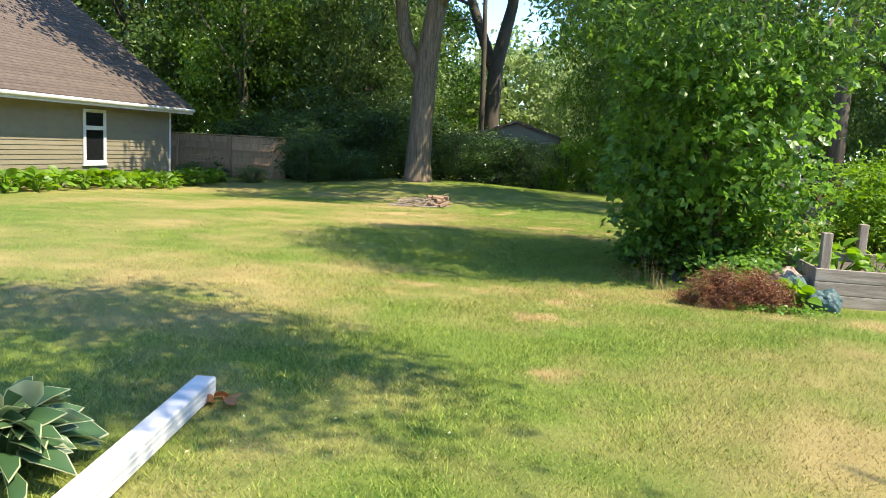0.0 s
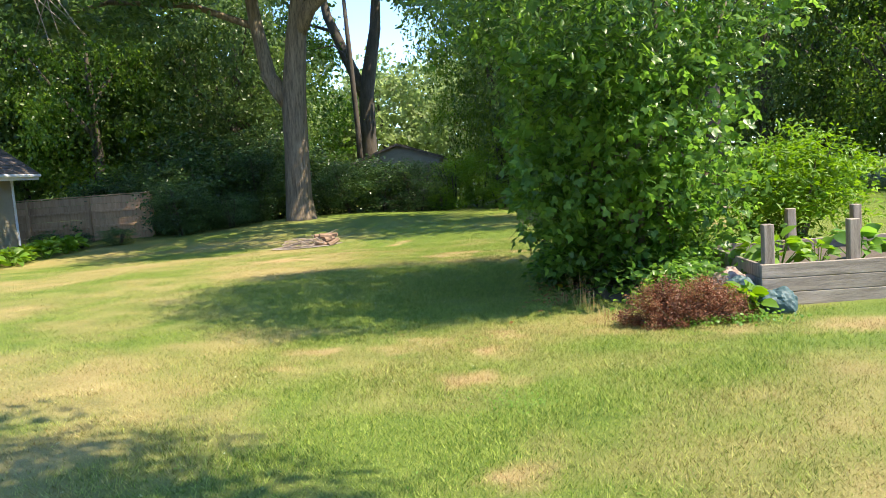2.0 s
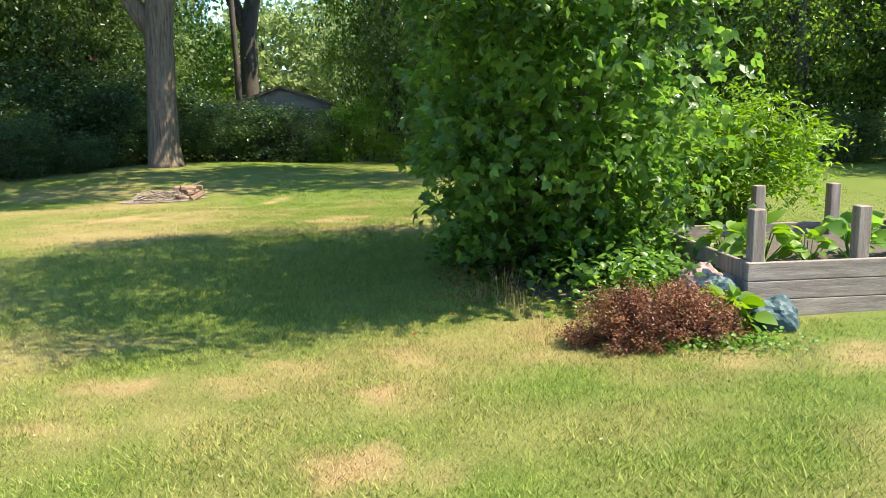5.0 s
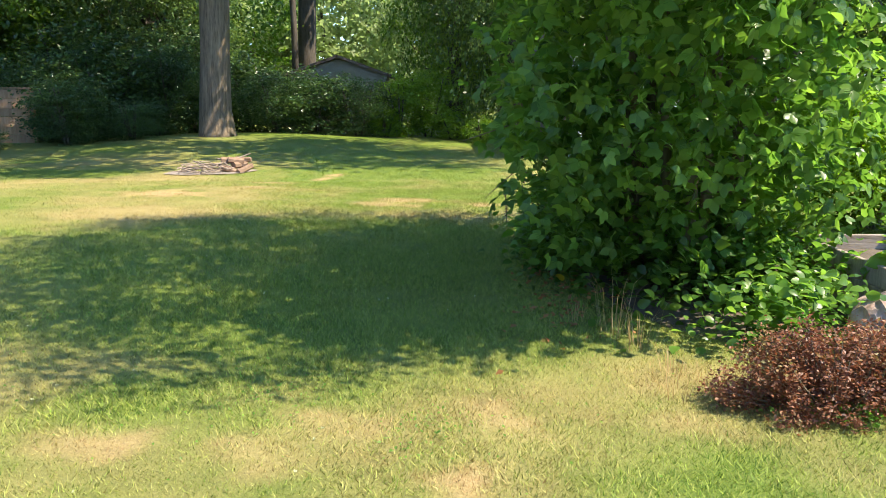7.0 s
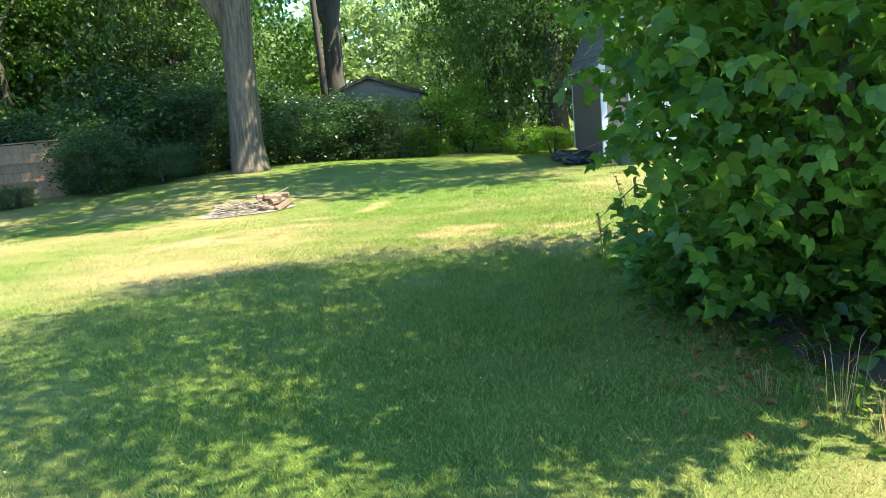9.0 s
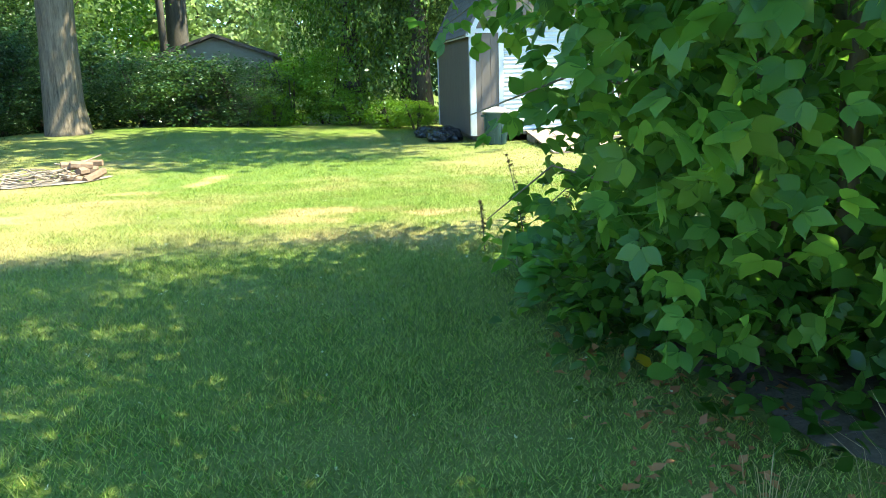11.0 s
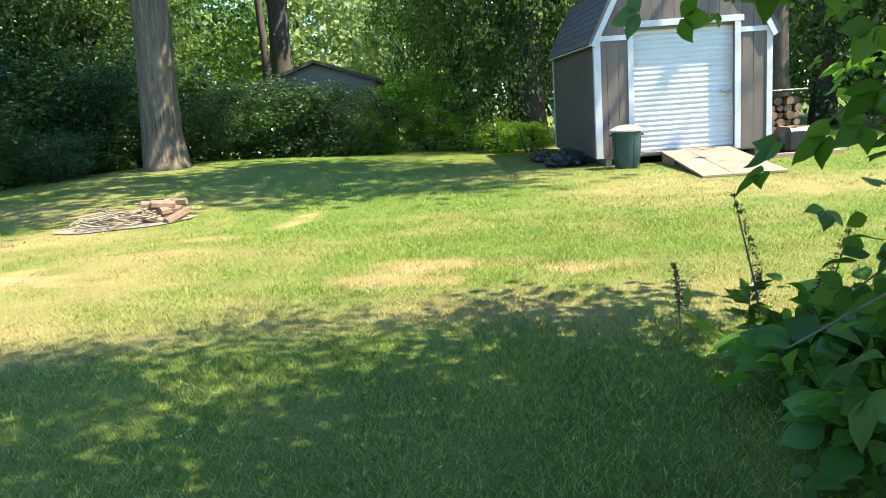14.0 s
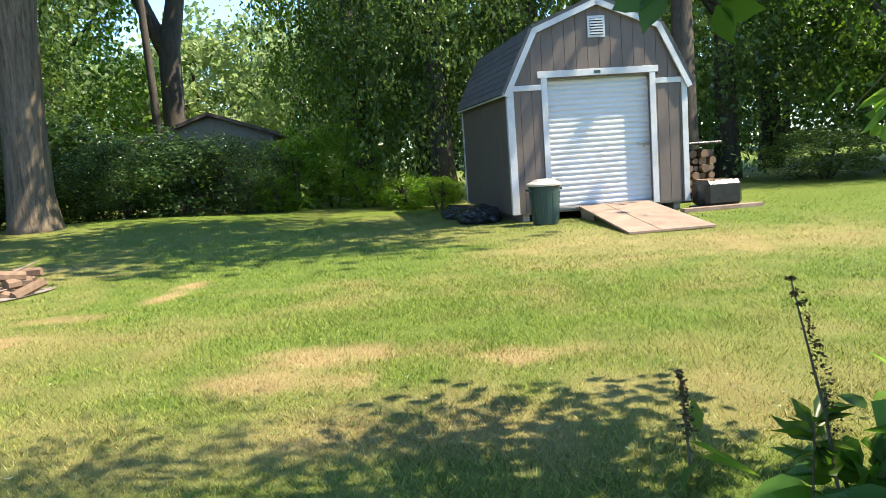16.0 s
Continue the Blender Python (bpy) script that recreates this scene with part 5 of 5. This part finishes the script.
def build_raised_bed():
    x, y = 1.2, 12.58
    z = gz(x + 0.3, y)
    b = thing("raised_bed", pose(x, y, z, 0, 0, LOT), "raised garden bed of weathered grey planks", "raised bed")
    Lx, Ly, th = 2.4, 1.9, 0.04
    for k in range(3):
        z0, z1 = k * 0.142 - 0.01, k * 0.142 + 0.128
        part("plank", box(0, Lx, 0, th, z0, z1, 0.005), GREY_WOOD, b)
        part("plank", box(0, Lx, Ly - th, Ly, z0, z1, 0.005), GREY_WOOD, b)
        part("plank", box(0.002, th, th + 0.002, Ly - th - 0.002, z0, z1, 0.005), POST_WOOD, b)
        part("plank", box(Lx - th, Lx - 0.002, th + 0.002, Ly - th - 0.002, z0, z1, 0.005), POST_WOOD, b)
    for px, py in ((0.06, 0.06), (0.88, 0.06), (0.94, Ly - 0.16), (1.7, 0.06), (1.7, Ly - 0.16)):
        part("post", box(px - 0.01, px + 0.09, py - 0.015, py + 0.085, -0.02, 0.80, 0.006), POST_WOOD, b)
    part("soil", box(th, Lx - th, th, Ly - th, 0.0, 0.30, 0), SOIL, b)
    for k, (px, py, s, m) in enumerate([(0.35, 0.5, 0.4, LEAF_BRIGHT), (0.2, 0.8, 0.3, LEAF_BRIGHT), (1.2, 0.6, 0.4, LEAF_HOSTA), (0.75, 0.5, 0.28, LEAF_BRIGHT), (1.7, 0.5, 0.35, LEAF_BRIGHT)]):
        p = b.matrix_world @ Vector((px, py, 0.30))
        h = hosta(p.x, p.y, s, 36, 80 + k, m, "leafy green vegetable growing in the raised bed", "plants in the raised bed", "vegetable_plant", 1.2)
        h.matrix_world = pose(p.x, p.y, p.z)


build_raised_bed()


def feathery_shrub():
    x, y = 2.35, 17.6
    t = thing("shrub", pose(x, y, gz(x, y)), "bright yellow-green feathery shrub standing in full sun", "shrub")
    gen = np.random.default_rng(161)
    for k in range(5):
        a = k * 1.3
        part("stem", tube([(0.05 * math.cos(a), 0.05 * math.sin(a), -0.05), (0.5 * math.cos(a), 0.5 * math.sin(a), 1.5)], [0.03, 0.012], 6), STEM, t)
    at = boughs(gen, 150, 60, spread=0.2, flat=0.25, inner=0.2) * np.array((1.05, 1.0, 0.95)) + np.array((0, 0, 1.05))
    link_mesh("crown", leaves("crown", at, 0.12, gen, LONG, 0.8, 0.2), LEAF_BRIGHT, t)


feathery_shrub()


def build_pile():
    x, y = -8.2, 22.3
    p = thing("brush_pile", pose(x, y, gz(x, y), 0, 0, 40) @ Matrix.Scale(0.86, 4), "heap of dry sticks and split logs on the lawn", "brush pile")
    gen = np.random.default_rng(171)
    for k in range(60):
        c = np.array((gen.uniform(-0.75, 0.35), gen.normal(0, 0.18), 0))
        a, l = gen.normal(0, 0.6), gen.uniform(0.25, 0.7)
        z = 0.02 + gen.uniform(0, 0.26) * (1 - abs(c[1]) * 1.5)
        d = np.array((math.cos(a) * l / 2, math.sin(a) * l / 2, gen.normal(0, 0.05)))
        q = c + (0, 0, max(z, 0.03))
        part("stick", tube([tuple(q - d), tuple(q + gen.normal(0, 0.03, 3)), tuple(q + d)], [0.014, 0.012, 0.006], 5), TWIG, p)
    for k in range(9):
        c = np.array((gen.uniform(0.25, 0.7), gen.normal(0, 0.15), 0.06 + 0.10 * (k % 3)))
        a = gen.uniform(-0.6, 0.6)
        d = np.array((math.cos(a) * 0.18, math.sin(a) * 0.18, gen.normal(0, 0.03)))
        part("log", tube([tuple(c - d), tuple(c + d)], [0.065, 0.06], 6, rough=0.5), LOG, p)
    part("stick", tube([(-0.5, 0.0, 0.1), (0.3, 0.05, 0.24), (0.8, 0.0, 0.42)], [0.02, 0.018, 0.01], 6), TWIG, p)
    bm = bmesh.new()
    ring = [bm.verts.new((1.05 * math.cos(a) * (1 + 0.1 * math.sin(3 * a)) - 0.1, 0.5 * math.sin(a) * (1 + 0.12 * math.cos(5 * a)), 0.012)) for a in np.linspace(0, 6.28, 28, endpoint=False)]
    bm.faces.new(ring)
    part("ash", bm, ASH, p, "patch of grey ash and chips")


ASH = surface("ash", (0.16, 0.13, 0.11), (0.34, 0.29, 0.25), 9, (1, 1, 1), 0.95, 0.8, 60)
build_pile()


def build_post():
    """The white post that lies in the grass by the start."""
    p, q = Vector((-1.97, 6.56, 0)), Vector((-1.12, 4.5, 0))
    d = q - p
    t = thing("white_post", pose(p.x, p.y, gz(p.x, p.y) + 0.012, 0, 0, math.degrees(math.atan2(d.y, d.x))), "white painted wooden post lying on the grass", "post")
    part("post", box(0, d.length, -0.058, 0.058, 0, 0.105, 0.008), WHITE, t)
    for z in (0.035, 0.07):
        part("groove", box(0.02, d.length - 0.02, 0.0585, 0.061, z - 0.004, z + 0.004, 0), WHITE, t)


build_post()
ground_cover("dead_leaves", -1.80, 6.50, 0.16, 0.09, 12, 0.08, DEAD_LEAF, "curled brown dead leaves on the lawn", 9, 0.03, BROAD)
ground_cover("dead_leaves", -0.7, 5.35, 0.06, 0.05, 4, 0.08, DEAD_LEAF, "curled brown dead leaves on the lawn", 10, 0.03, BROAD)
h = hosta(-1.98, 5.32, 0.46, 130, 90, LEAF_BLUE, "large blue-green hosta with cream-edged leaves", height=0.95, shape=STRAP)
margin = h.children[0].data.copy()
margin.materials.clear()
n_leaf = len(BROAD[0])
co = np.zeros(len(margin.vertices) * 3, np.float32)
margin.vertices.foreach_get("co", co)
co = co.reshape(-1, n_leaf, 3)
co = co[:, 8:9] + (co - co[:, 8:9]) * 1.09 - np.array((0, 0, 0.004))
margin.vertices.foreach_set("co", co.astype(np.float32).ravel())
link_mesh("leaf_margin", margin, CREAM, h, "cream leaf margins")
